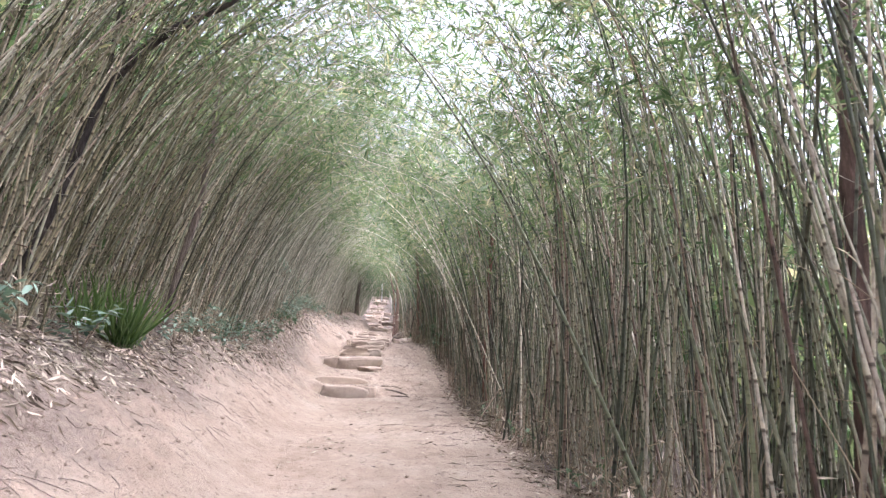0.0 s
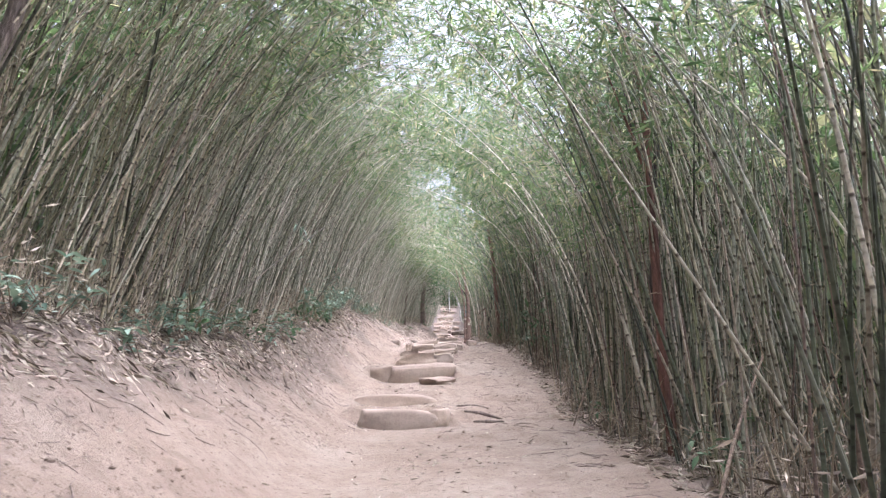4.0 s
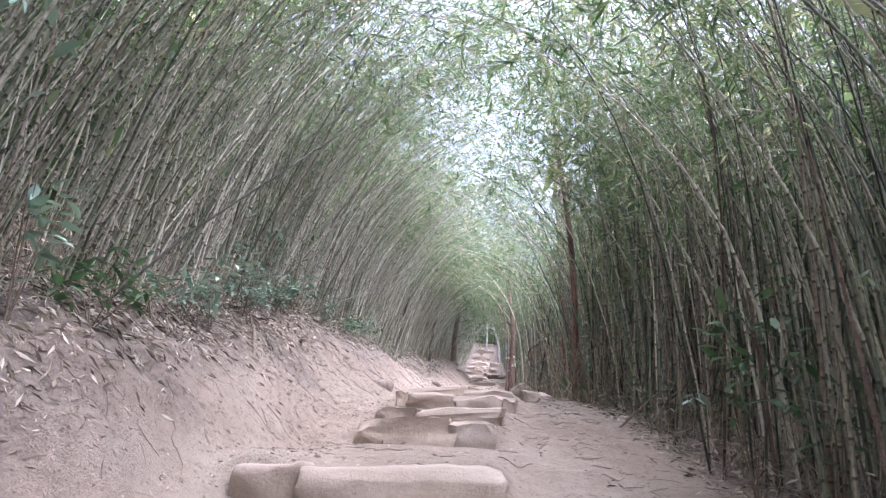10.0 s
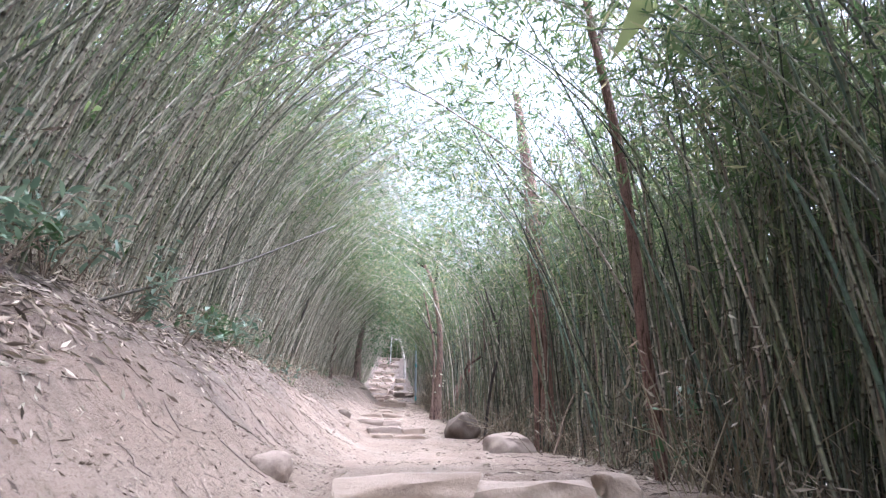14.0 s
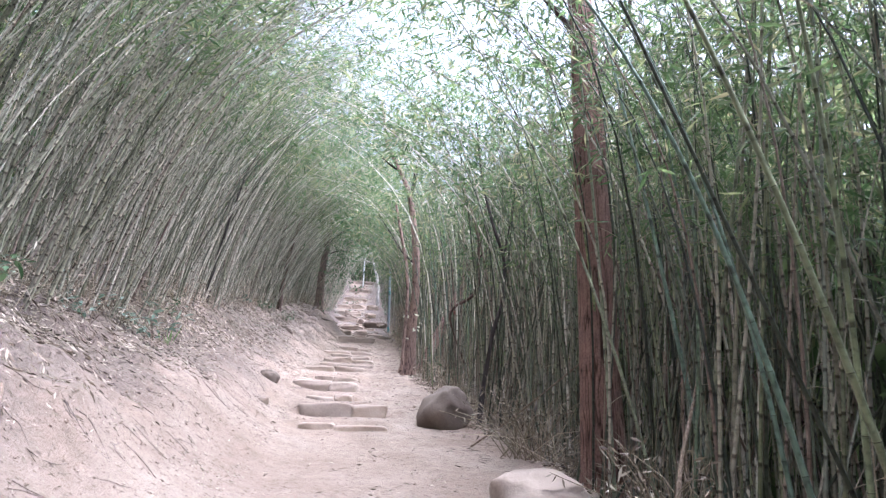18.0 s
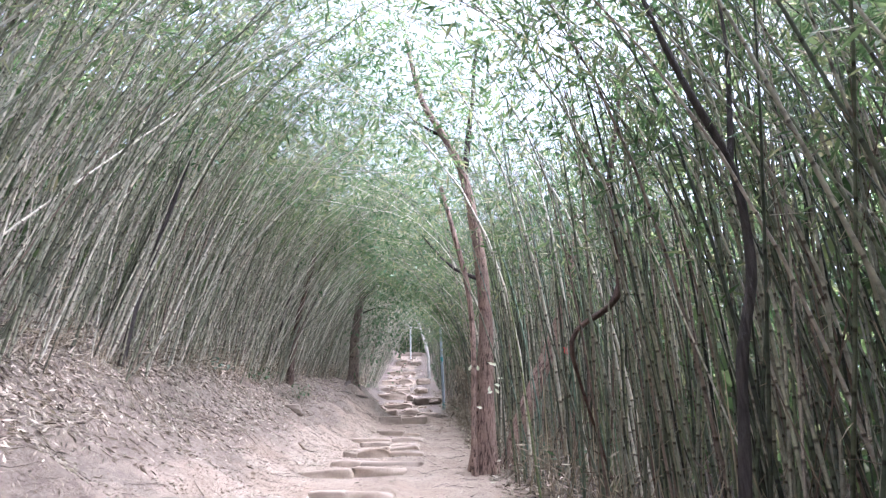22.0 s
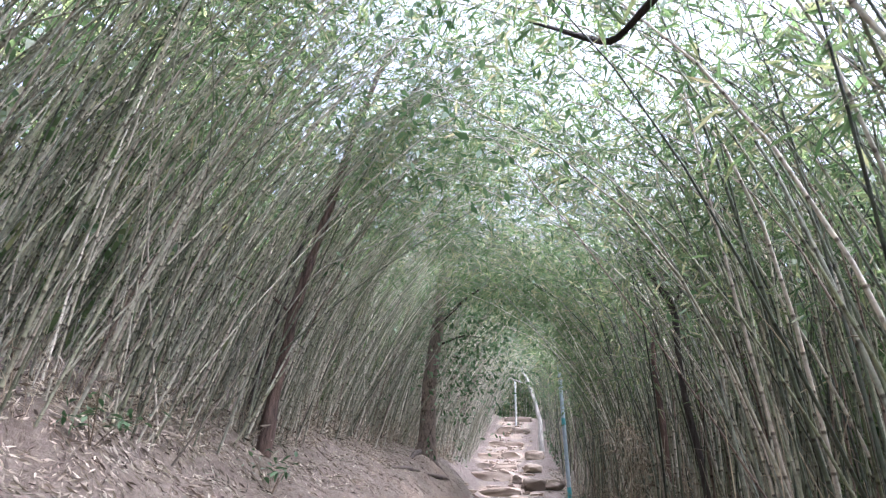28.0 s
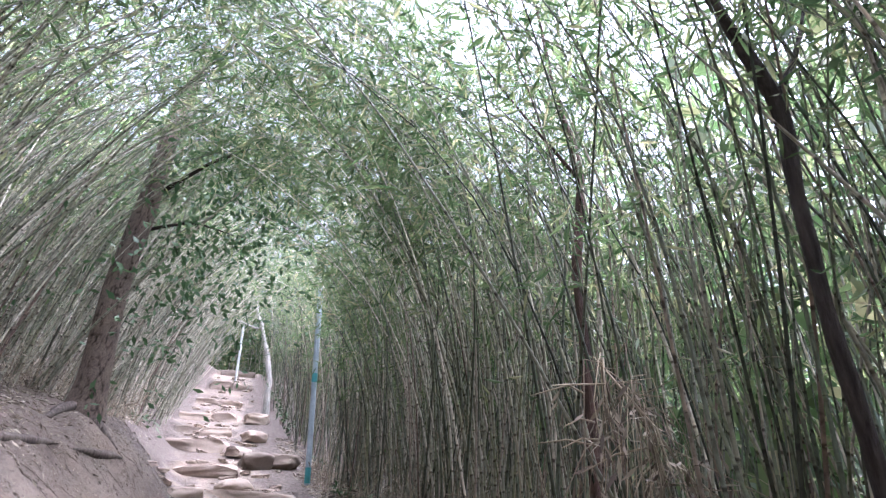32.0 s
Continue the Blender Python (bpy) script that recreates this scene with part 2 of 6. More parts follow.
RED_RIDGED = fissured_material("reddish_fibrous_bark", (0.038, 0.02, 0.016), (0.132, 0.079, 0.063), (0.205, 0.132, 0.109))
ROOT_BARK = bark_material("dusty_root_bark", (0.12, 0.094, 0.08), (0.25, 0.205, 0.175), 2.0, 0.01)
TWIG = bark_material("dry_twig", (0.084, 0.0595, 0.042), (0.252, 0.203, 0.154), 2.0, 0.01)

# ---- plan: path line, heights, edges ----
LINE_Y = [-60, -14, -9.7, -5, -1.5, 2, 6.2, 8.9, 11.4, 13, 14.9, 18.2, 22.25, 26.5, 29, 32, 34, 36, 38.5, 41.6, 43.4, 45.8, 47.1, 50.4, 52.4, 60.8, 66, 75, 120]
LINE_Z = [-4, -1.0, -0.62, -0.38, 0.12, 0.48, 0.95, 1.78, 2.38, 2.83, 3.2, 3.5, 3.92, 4.47, 4.97, 5.53, 5.82, 6.08, 6.42, 6.97, 7.33, 7.7, 7.83, 8.35, 8.95, 11.65, 14.15, 15.3, 16]
LEFT_FOOT = ([-60, -5, 0, 8, 15, 20, 28, 32, 36, 42, 47, 52, 58, 66, 120], [-1.2, -1.2, -1.35, -1.5, -1.5, -1.6, -1.7, -1.55, -1.5, -1.45, -1.4, -1.7, -2.2, -1.6, -1.5])
LEFT_ROW = ([-60, -5, 0, 8, 15, 22, 30, 34, 38, 44, 48, 55, 66, 120], [-3.0, -2.9, -2.9, -3.0, -3.1, -3.3, -3.6, -3.5, -3.3, -3.45, -2.6, -2.3, -1.7, -1.7])
RIGHT_ROW = ([-60, -5, 0, 5, 10, 15, 20, 24, 28, 31, 36, 42, 48, 52, 60, 66, 120], [2.25, 2.2, 2.15, 2.22, 2.18, 1.72, 2.15, 2.1, 1.6, 1.2, 1.35, 1.6, 1.65, 1.3, 0.95, 0.75, 0.75])
# rise of the bank over the path: distance from its foot, and a row of heights for each y
BANK_D = [-0.7, -0.35, 0.0, 0.4, 0.8, 1.2, 1.6, 2.0, 2.6, 4.0, 9.0]
BANK = {-60: (0, 0.13, 0.42, 0.66, 0.95, 1.22, 1.42, 1.55, 1.7, 2.2, 4.0), 3: (0, 0.1, 0.38, 0.64, 0.98, 1.26, 1.46, 1.6, 1.75, 2.25, 4.0),
        7.6: (0, 0.03, 0.2, 0.56, 0.98, 1.3, 1.55, 1.7, 1.85, 2.3, 4.0), 10.5: (0, 0, 0.12, 0.58, 0.95, 1.2, 1.4, 1.55, 1.7, 2.2, 4.0),
        14: (0, 0, 0.15, 0.5, 0.85, 1.1, 1.3, 1.5, 1.7, 2.2, 4.0), 20: (0, 0.14, 0.38, 0.75, 1.02, 1.28, 1.5, 1.65, 1.8, 2.2, 4.0),
        26: (0, 0.1, 0.3, 0.6, 0.8, 1.0, 1.3, 1.7, 2.0, 2.5, 4.2), 32.8: (0, 0, 0.06, 0.22, 0.46, 0.72, 1.03, 1.4, 1.75, 2.3, 4.0),
        36: (0, 0.02, 0.14, 0.36, 0.56, 0.78, 1.08, 1.5, 1.85, 2.4, 4.0), 39: (0, 0.1, 0.33, 0.58, 0.8, 0.98, 1.2, 1.45, 1.75, 2.3, 4.0), 44.3: (0, 0, 0.15, 0.45, 0.88, 1.08, 1.22, 1.45, 1.75, 2.3, 4.0),
        46.3: (0, 0.03, 0.26, 0.82, 1.16, 1.32, 1.45, 1.6, 1.85, 2.35, 4.0), 49: (0, 0.03, 0.26, 0.82, 1.16, 1.32, 1.45, 1.6, 1.85, 2.35, 4.0), 53: (0, 0, 0.15, 0.45, 0.85, 1.08, 1.22, 1.45, 1.75, 2.3, 4.0), 120: (0, 0, 0.15, 0.45, 0.85, 1.08, 1.22, 1.45, 1.75, 2.3, 4.0)}
# stone steps: y of the front, base, top, left end, right end
STEPS = [(5.7, 0.89, 1.15, -1.14, 0.18), (7.22, 1.26, 1.47, -1.36, -0.05), (9.0, 1.78, 2.07, -1.38, 0.21), (11.25, 2.34, 2.56, -1.04, 0.2),
         (12.2, 2.60, 2.77, -1.05, 0.27), (13.0, 2.83, 3.00, -1.0, 0.48), (14.3, 3.07, 3.26, -0.96, 0.42), (25.0, 4.28, 4.38, -0.98, 0.2),
         (26.2, 4.43, 4.63, -1.07, 0.22), (27.5, 4.67, 4.77, -1.1, -0.33), (28.5, 4.85, 5.02, -1.49, -0.3), (29.65, 5.1, 5.2, -1.15, -0.3),
         (30.85, 5.34, 5.46, -1.4, -0.2), (31.75, 5.48, 5.6, -1.2, 0.04), (33.2, 5.7, 5.8, -1.2, 0.11), (34.05, 5.8, 5.91, -1.2, 0.04),
         (35.1, 5.95, 6.06, -1.05, 0.04), (36.3, 6.1, 6.22, -1.3, 0.1), (39.0, 6.5, 6.6, -1.3, 0.05), (43.2, 7.17, 7.4, -1.12, 0.28), (46.4, 7.6, 7.8, -0.66, 1.1),
         (49.2, 8.04, 8.25, -0.75, 0.73), (51.4, 8.65, 8.9, -1.4, -0.26), (54.1, 9.44, 9.7, -1.8, -0.5),
         (56.5, 10.12, 10.35, -1.9, -0.4), (58.7, 10.9, 11.13, -1.9, -0.3), (61.2, 11.82, 12.04, -1.6, -0.1), (63.2, 12.8, 13.05, -1.3, 0.2), (65.3, 13.8, 14.06, -1.0, 0.32)]


def wob(x, y, f, seed=0.0):
    """Smooth uneven relief between about -1 and 1, from crossed waves."""
    a = np.sin(f * (1.00 * x + 0.31 * y) + 1.3 + seed) + np.sin(f * (-0.42 * x + 0.93 * y) + 4.1 + 2 * seed)
    b = np.sin(f * 1.93 * (0.71 * x - 0.68 * y) + 0.7 * seed) + np.sin(f * 2.37 * (0.33 * x + 0.97 * y) + 2.2 + seed)
    return (a + 0.6 * b) / 3.2


LATTICE = np.random.default_rng(3).random((256, 256))


def clods(x, y, size, shift=0):
    """Uneven lumps of about the given size, between -1 and 1."""
    u, v = np.asarray(x) / size + 37.3 + shift, np.asarray(y) / size + 91.7 + 2 * shift
    i, j = np.floor(u).astype(int), np.floor(v).astype(int)
    a, b = u - i, v - j
    a, b = a * a * (3 - 2 * a), b * b * (3 - 2 * b)
    at = lambda p, q: LATTICE[p % 256, q % 256]  # noqa: E731
    low = at(i, j) * (1 - a) + at(i + 1, j) * a
    high = at(i, j + 1) * (1 - a) + at(i + 1, j + 1) * a
    return 2 * (low * (1 - b) + high * b) - 1


def smooth(v):
    v = np.clip(v, 0, 1)
    return v * v * (3 - 2 * v)


def terraced(y):
    """Height along the steps: level treads that end in risers."""
    ys, zs = [-60.0, -14.0, -9.7, -5.0, -1.5, 2.0], [-4.0, -1.0, -0.62, -0.38, 0.12, 0.48]
    prev = 2.0
    for sy, low, high, _, _ in STEPS:
        for ky, kz in zip(LINE_Y, LINE_Z):
            if prev + 0.8 < ky < sy - 0.8:
                ys.append(ky), zs.append(kz)
        ys += [sy + 0.02, sy + 0.12]
        zs += [low, high + 0.01]
        prev = sy
    ys += [75, 120]
    zs += [15.3, 16]
    return np.interp(y, ys, zs)


def bank_rise(d, y):
    d, y = np.broadcast_arrays(np.asarray(d, float), np.asarray(y, float))
    at = np.array(list(BANK))
    rows = np.array([np.interp(np.linspace(-1, 9, 201), BANK_D, row) for row in BANK.values()])
    for _ in range(6):
        rows[:, 1:-1] = 0.25 * rows[:, :-2] + 0.5 * rows[:, 1:-1] + 0.25 * rows[:, 2:]
    i = np.clip(np.searchsorted(at, y, "right") - 1, 0, len(at) - 2)
    f = smooth((y - at[i]) / (at[i + 1] - at[i]))
    u = np.clip((d + 1) * 20, 0, 199.999)
    k = u.astype(int)
    a = u - k
    low = rows[i, k] * (1 - a) + rows[i, k + 1] * a
    high = rows[i + 1, k] * (1 - a) + rows[i + 1, k + 1] * a
    return low * (1 - f) + high * f


def ground_z(x, y, relief=True):
    x, y = np.asarray(x, float), np.asarray(y, float)
    ramp_z = np.interp(y, np.array(LINE_Y), np.array(LINE_Z))
    sy = [s[0] for s in STEPS]
    mid = np.interp(y, sy, [(s[3] + s[4]) / 2 for s in STEPS])
    half = np.interp(y, sy, [(s[4] - s[3]) / 2 for s in STEPS])
    inside = 1 - smooth((np.abs(x - mid) - half + 0.05) / 0.3)
    z = ramp_z + (terraced(y) - ramp_z) * inside
    foot = np.interp(y, *LEFT_FOOT) + 0.16 * wob(y * 0.7, y * 0.3, 1.7)
    d = foot - x
    rise = bank_rise(d, y)
    far = np.maximum(d - 9, 0)
    z = z + rise - 0.15 * far
    r = x - np.interp(y, *RIGHT_ROW)
    z = z - 0.06 * smooth((r + 0.5) / 1.0) - 0.16 * np.maximum(r - 1.2, 0) + 0.16 * np.maximum(r - 40, 0)
    if relief:
        amp = np.where(np.abs(x) < 6, 1.0, 2.5)
        z = z + amp * (0.035 * wob(x, y, 2.3) + 0.022 * wob(x, y, 6.1, 2.0)) * (1 - 0.7 * inside)
        z = z + 0.012 * wob(x, y, 15.0, 5.0) * (1 - 0.6 * inside)
        bank = smooth((d + 0.1) / 0.7)
        z = z + bank * (0.06 * clods(x, y, 0.8) + 0.05 * clods(x, y, 0.34, 5) + 0.045 * clods(x, y, 0.19, 9))
        z = z + (1 - bank) * (1 - 0.5 * inside) * (0.02 * clods(x, y, 0.5, 3) + 0.012 * clods(x, y, 0.2, 7))
    return z


def link(name, verts, faces, mat, parent=None, label="", smooth_shade=False, attributes=()):
    me = bpy.data.meshes.new(name)
    verts = np.ascontiguousarray(verts, np.float32)
    faces = np.ascontiguousarray(faces, np.int32)
    k = faces.shape[1]
    me.vertices.add(len(verts))
    me.vertices.foreach_set("co", verts.ravel())
    me.loops.add(faces.size)
    me.loops.foreach_set("vertex_index", faces.ravel())
    me.polygons.add(len(faces))
    me.polygons.foreach_set("loop_start", np.arange(len(faces), dtype=np.int32) * k)
    if smooth_shade:
        me.polygons.foreach_set("use_smooth", np.ones(len(faces), bool))
    for key, values in attributes:
        me.attributes.new(key, "FLOAT", "POINT").data.foreach_set("value", np.ascontiguousarray(values, np.float32))
    me.update(calc_edges=True)
    me.materials.append(mat)
    ob = new(name, me)
    ob.parent = parent
    if label:
        tagged(ob, label)
    return ob


def part(name, bm, mat, parent, label="", smooth_shade=True):
    me = bpy.data.meshes.new(name)
    bm.to_mesh(me)
    bm.free()
    me.materials.append(mat)
    for p in me.polygons:
        p.use_smooth = smooth_shade
    ob = new(name, me)
    ob.parent = parent
    if label:
        tagged(ob, label)
    return ob


# ---- ground ----
def build_ground():
    gx = np.concatenate([np.linspace(-160, -20, 15)[:-1], np.linspace(-20, -4.5, 24)[:-1], np.arange(-4.5, 3.0, 0.075), np.linspace(3.0, 14, 20), np.linspace(14, 160, 16)[1:]])
    gy = np.concatenate([np.linspace(-160, -14, 20)[:-1], np.arange(-14, 56, 0.1), np.linspace(56, 70, 70)[1:], np.linspace(70, 260, 26)[1:]])
    X, Y = np.meshgrid(gx, gy)
    Z = ground_z(X, Y)
    n, m = len(gx), len(gy)
    idx = np.arange(n * m).reshape(m, n)
    faces = np.stack([idx[:-1, :-1], idx[:-1, 1:], idx[1:, 1:], idx[1:, :-1]], -1).reshape(-1, 4)
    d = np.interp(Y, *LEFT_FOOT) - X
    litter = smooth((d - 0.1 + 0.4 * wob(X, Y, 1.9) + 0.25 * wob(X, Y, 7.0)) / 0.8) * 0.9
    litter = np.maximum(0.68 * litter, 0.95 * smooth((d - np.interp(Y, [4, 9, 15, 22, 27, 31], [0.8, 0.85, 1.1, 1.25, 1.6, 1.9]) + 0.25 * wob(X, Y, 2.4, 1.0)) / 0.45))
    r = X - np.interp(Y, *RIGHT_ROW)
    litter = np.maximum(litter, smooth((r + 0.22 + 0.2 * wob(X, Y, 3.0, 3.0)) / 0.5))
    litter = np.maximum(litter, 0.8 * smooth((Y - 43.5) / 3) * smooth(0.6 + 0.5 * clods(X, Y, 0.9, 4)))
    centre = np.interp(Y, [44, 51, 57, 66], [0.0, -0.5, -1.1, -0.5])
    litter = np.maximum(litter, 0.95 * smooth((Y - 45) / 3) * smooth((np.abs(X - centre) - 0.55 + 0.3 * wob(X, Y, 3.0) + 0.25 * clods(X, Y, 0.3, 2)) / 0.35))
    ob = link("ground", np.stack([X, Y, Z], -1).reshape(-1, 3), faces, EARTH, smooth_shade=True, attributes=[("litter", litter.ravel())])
    tagged(ob, "sandy trodden earth path with a leaf-strewn bank beside it", "ground", kind="structure")


build_ground()

# ---- bamboo ----
rng = np.random.default_rng(7)


def tubes(paths, radii, sides):
    """Tubes round many curves at once: paths (n, k, 3), radii (n, k). Vertices, faces and length along each."""
    n, k, _ = paths.shape
    ang = np.linspace(0, 2 * np.pi, sides, endpoint=False)
    tang = np.gradient(paths, axis=1)
    tang /= np.linalg.norm(tang, axis=2, keepdims=True) + 1e-9
    way = np.abs(tang).mean(axis=1, keepdims=True)
    ref = np.where(way[..., 2:3] > 0.55, np.array([1.0, 0, 0]), np.array([0, 0, 1.0]))
    u = np.cross(ref, tang)
    u /= np.linalg.norm(u, axis=2, keepdims=True) + 1e-9
    v = np.cross(tang, u)
    ring = np.cos(ang)[None, None, :, None] * u[:, :, None] + np.sin(ang)[None, None, :, None] * v[:, :, None]
    verts = paths[:, :, None] + radii[:, :, None, None] * ring
    along = np.concatenate([np.zeros((n, 1)), np.cumsum(np.linalg.norm(np.diff(paths, axis=1), axis=2), axis=1)], 1)
    along = along * rng.uniform(0.75, 1.3, (n, 1)) + rng.random((n, 1))
    along = np.repeat(along[:, :, None], sides, 2)
    idx = np.arange(n * k * sides).reshape(n, k, sides)
    nxt = np.roll(idx, -1, axis=2)
    faces = np.stack([idx[:, :-1], nxt[:, :-1], nxt[:, 1:], idx[:, 1:]], -1).reshape(-1, 4)
    return verts.reshape(-1, 3), faces, along.ravel()


def blades(at, way, size, width, fold=0.25):
    """Folded lance-shaped leaves: base at, direction way, length size. Vertices and triangles."""
    n = len(at)
    way = way / (np.linalg.norm(way, axis=1, keepdims=True) + 1e-9)
    side = np.cross(way, rng.normal(size=(n, 3)))
    side /= np.linalg.norm(side, axis=1, keepdims=True) + 1e-9
    up = np.cross(side, way)
    s, w = size[:, None], (size * width)[:, None]
    mid = at + way * s * 0.4
    verts = np.stack([at, mid + side * w - up * w * fold, at + way * s - up * s * 0.12, mid - side * w - up * w * fold], 1)
    base = 4 * np.arange(n)[:, None]
    faces = np.concatenate([base + [0, 1, 2], base + [0, 2, 3]])
    return verts.reshape(-1, 3), faces


def slivers(at, way, size, width):
    """Plain three-cornered leaves for foliage far inside the grove."""
    n = len(at)
    way = way / (np.linalg.norm(way, axis=1, keepdims=True) + 1e-9)
    side = np.cross(way, rng.normal(size=(n, 3)))
    side *= (size * width)[:, None] / (np.linalg.norm(side, axis=1, keepdims=True) + 1e-9)
    verts = np.stack([at - side, at + side, at + way * size[:, None]], 1)
    return verts.reshape(-1, 3), np.arange(3 * n).reshape(n, 3)


def culm_paths(base, lean, bend, height, k=10, power=2.6):
    """Curves of culms that lean by lean (x, y) and arch over by bend (x, y), in parts of the height."""
    s = np.linspace(0, 1, k)[None, :, None]
    flat = lean[:, None] * s + bend[:, None] * s ** power
    over = np.linalg.norm(bend, axis=1)[:, None, None]
    up = s - 0.42 * over * s ** 3
    off = np.concatenate([flat, up], 2) * height[:, None, None]
    return base[:, None] + off


def culm_set(n, y0, y1, side, depth0, depth1, front_bias=1.0):
    y = rng.uniform(y0, y1, n)
    heart = np.round(y / 0.95) * 0.95 + 0.3 * np.sin(np.round(y / 0.95) * 7.3) + rng.normal(0, 0.2, n)
    y = np.where(rng.random(n) < 0.62, heart, y)
    if side > 0:
        open_part = smooth((y - 27) / 2) * smooth((37 - y) / 2)
        y = np.where(rng.random(n) < 0.5 * open_part, rng.uniform(y0, y1, n), y)
    d = np.sort(depth0 + (depth1 - depth0) * rng.random(n) ** front_bias)
    if side < 0:
        x = np.interp(y, *LEFT_ROW) - d + 0.2 * wob(y, y * 0.2, 3.1)
        lean = np.stack([rng.normal(0.25, 0.12, n), rng.normal(-0.02, 0.15, n)], 1)
        upright = (1 - 0.25 * smooth((y - 24) / 3) * smooth((34 - y) / 3))[:, None]
        lean = lean * upright
        bend = np.stack([rng.normal(0.24, 0.16, n), rng.normal(-0.03, 0.13, n)], 1) * upright
        height = rng.uniform(4.6, 7.0, n) * (2 - upright[:, 0])
    else:
        x = np.interp(y, *RIGHT_ROW) + d + 0.2 * wob(y, y * 0.2, 2.7, 4.0)
        calm = 1 - 0.35 * smooth((y - 25.5) / 1.5) * smooth((35 - y) / 1.5)
        x = x + 0.6 * ((y > 36.4) & (y < 38.75) & (d < 0.5))
        lean = np.stack([rng.normal(np.interp(y, [0, 5, 12, 16, 24, 30], [0.05, 0.05, 0.06, 0.11, 0.06, 0.03]), 0.12, n) * calm, rng.normal(-0.01, 0.13, n) * calm], 1)
        bend = np.stack([rng.normal(-0.13, 0.14, n) * calm, rng.normal(-0.02, 0.11, n) * calm], 1)
        height = rng.uniform(4.2, 6.8, n)
    wild = rng.random(n) < np.interp(y, [22, 30], [0.1, 0.15])
    lean = lean + wild[:, None] * np.clip(rng.normal(0, 0.22, (n, 2)), -0.34, 0.34)
    base = np.stack([x, y, ground_z(x, y) - 0.06], 1)
    rad = (0.0075 + 0.0115 * rng.random(n) ** 1.3) * (1 + 0.12 * smooth((y - 26) / 2) * smooth((34 - y) / 2) * (side > 0))
    return base, lean, bend, height, rad


def foliage_for(paths, per, start=0.45, spread=0.32, large=1.0):
    """Leaves in drooping sprays along the upper parts of the culms, with the twigs that carry them."""
    n, k, _ = paths.shape
    which = np.repeat(np.arange(n), per)
    s = (start + (1 - start) * rng.random(len(which)) ** 0.8) * (k - 1)
    i = np.minimum(s.astype(int), k - 2)
    f = (s - i)[:, None]
    at = paths[which, i] * (1 - f) + paths[which, i + 1] * f
    dense = clods(at[:, 0] + 0.3 * at[:, 1], at[:, 2] + 0.5 * at[:, 1], 0.62, 11) + 0.8 * clods(at[:, 0] - 0.4 * at[:, 2], at[:, 1], 0.9, 13)
    at = at[dense > -0.4]
    out = rng.normal(size=(len(at), 3)) * [1, 1, 0.45]
    out *= spread / (np.linalg.norm(out, axis=1, keepdims=True) + 1e-9) * rng.uniform(0.5, 1.6, (len(at), 1))
    tip = at + out + [0, 0, -0.05]
    leaves = 5
    t = rng.random((len(at), leaves, 1)) * 0.7 + 0.35
    pos = at[:, None] * (1 - t) + tip[:, None] * t
    way = out[:, None] / spread * 0.8 + rng.normal(size=(len(at), leaves, 3)) * 0.6 + [0, 0, -0.35]
    pos, way = pos.reshape(-1, 3), way.reshape(-1, 3)
    size = large * rng.uniform(0.085, 0.19, len(pos))
    v, fc = blades(pos, way, size, 0.066)
    few = rng.random(len(at)) < 0.22
    tp = np.stack([at[few], tip[few]], 1)
    tv, tf, ta = tubes(tp, np.tile([0.0032, 0.0012], (len(tp), 1)), 3)
    return v, fc, tv, tf, ta


def node_twigs(paths, per):
    """Short bare side shoots that stand off the culms at their nodes."""
    n, k, _ = paths.shape
    which = np.repeat(np.arange(n), per)
    s = (0.12 + 0.7 * rng.random(len(which))) * (k - 1)
    i = np.minimum(s.astype(int), k - 2)
    f = (s - i)[:, None]
    at = paths[which, i] * (1 - f) + paths[which, i + 1] * f
    along = paths[which, i + 1] - paths[which, i]
    along /= np.linalg.norm(along, axis=1, keepdims=True)
    way = along * rng.uniform(0.2, 1.1, (len(at), 1)) + rng.normal(size=(len(at), 3)) * [0.7, 0.7, 0.4]
    way /= np.linalg.norm(way, axis=1, keepdims=True)
    size = rng.uniform(0.04, 0.42, (len(at), 1)) ** 1.3
    return tubes(np.stack([at, at + way * size * 0.5, at + way * size + [0, 0, -0.02]], 1), np.tile([0.0035, 0.0026, 0.0013], (len(at), 1)), 3)


def thicket(side, n, y0, y1, label):
    base, lean, bend, height, rad = culm_set(n, y0, y1, side, 0.0, 3.4, 1.15 if side < 0 else 1.05)
    paths = culm_paths(base, lean, bend, height, 9, 2.6 if side < 0 else 3.6)
    radii = rad[:, None] * np.linspace(1, 0.25, paths.shape[1])[None]
    near = n // 2
    for rows, sides in ((slice(0, near), 4), (slice(near, n), 3)):
        v, f, a = tubes(paths[rows], radii[rows], sides)
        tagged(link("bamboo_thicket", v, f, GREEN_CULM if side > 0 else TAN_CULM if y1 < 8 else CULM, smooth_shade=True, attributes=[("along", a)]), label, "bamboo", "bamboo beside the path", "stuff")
        if sides == 4:
            v, f, a = node_twigs(paths[rows], 6)
            tagged(link("bamboo_twigs", v, f, CULM if side < 0 else STRAW, attributes=[("along", a)]), "short bare side shoots on bamboo culms", "twigs", "bamboo beside the path", "stuff")
        lv, lf, tv, tf, ta = foliage_for(paths[rows, 2:], (5 if side < 0 else 9) if sides == 4 else (11 if side < 0 else 6), (0.5 if side < 0 else 0.34) if sides == 4 else 0.25)
        tagged(link("bamboo_foliage", lv, lf, LEAF), "narrow green bamboo leaves arching over the path", "leaves", "bamboo beside the path", "stuff")
        tagged(link("bamboo_twigs", tv, tf, CULM, attributes=[("along", ta)]), "thin bamboo twigs carrying narrow leaves", "twigs", "bamboo beside the path", "stuff")


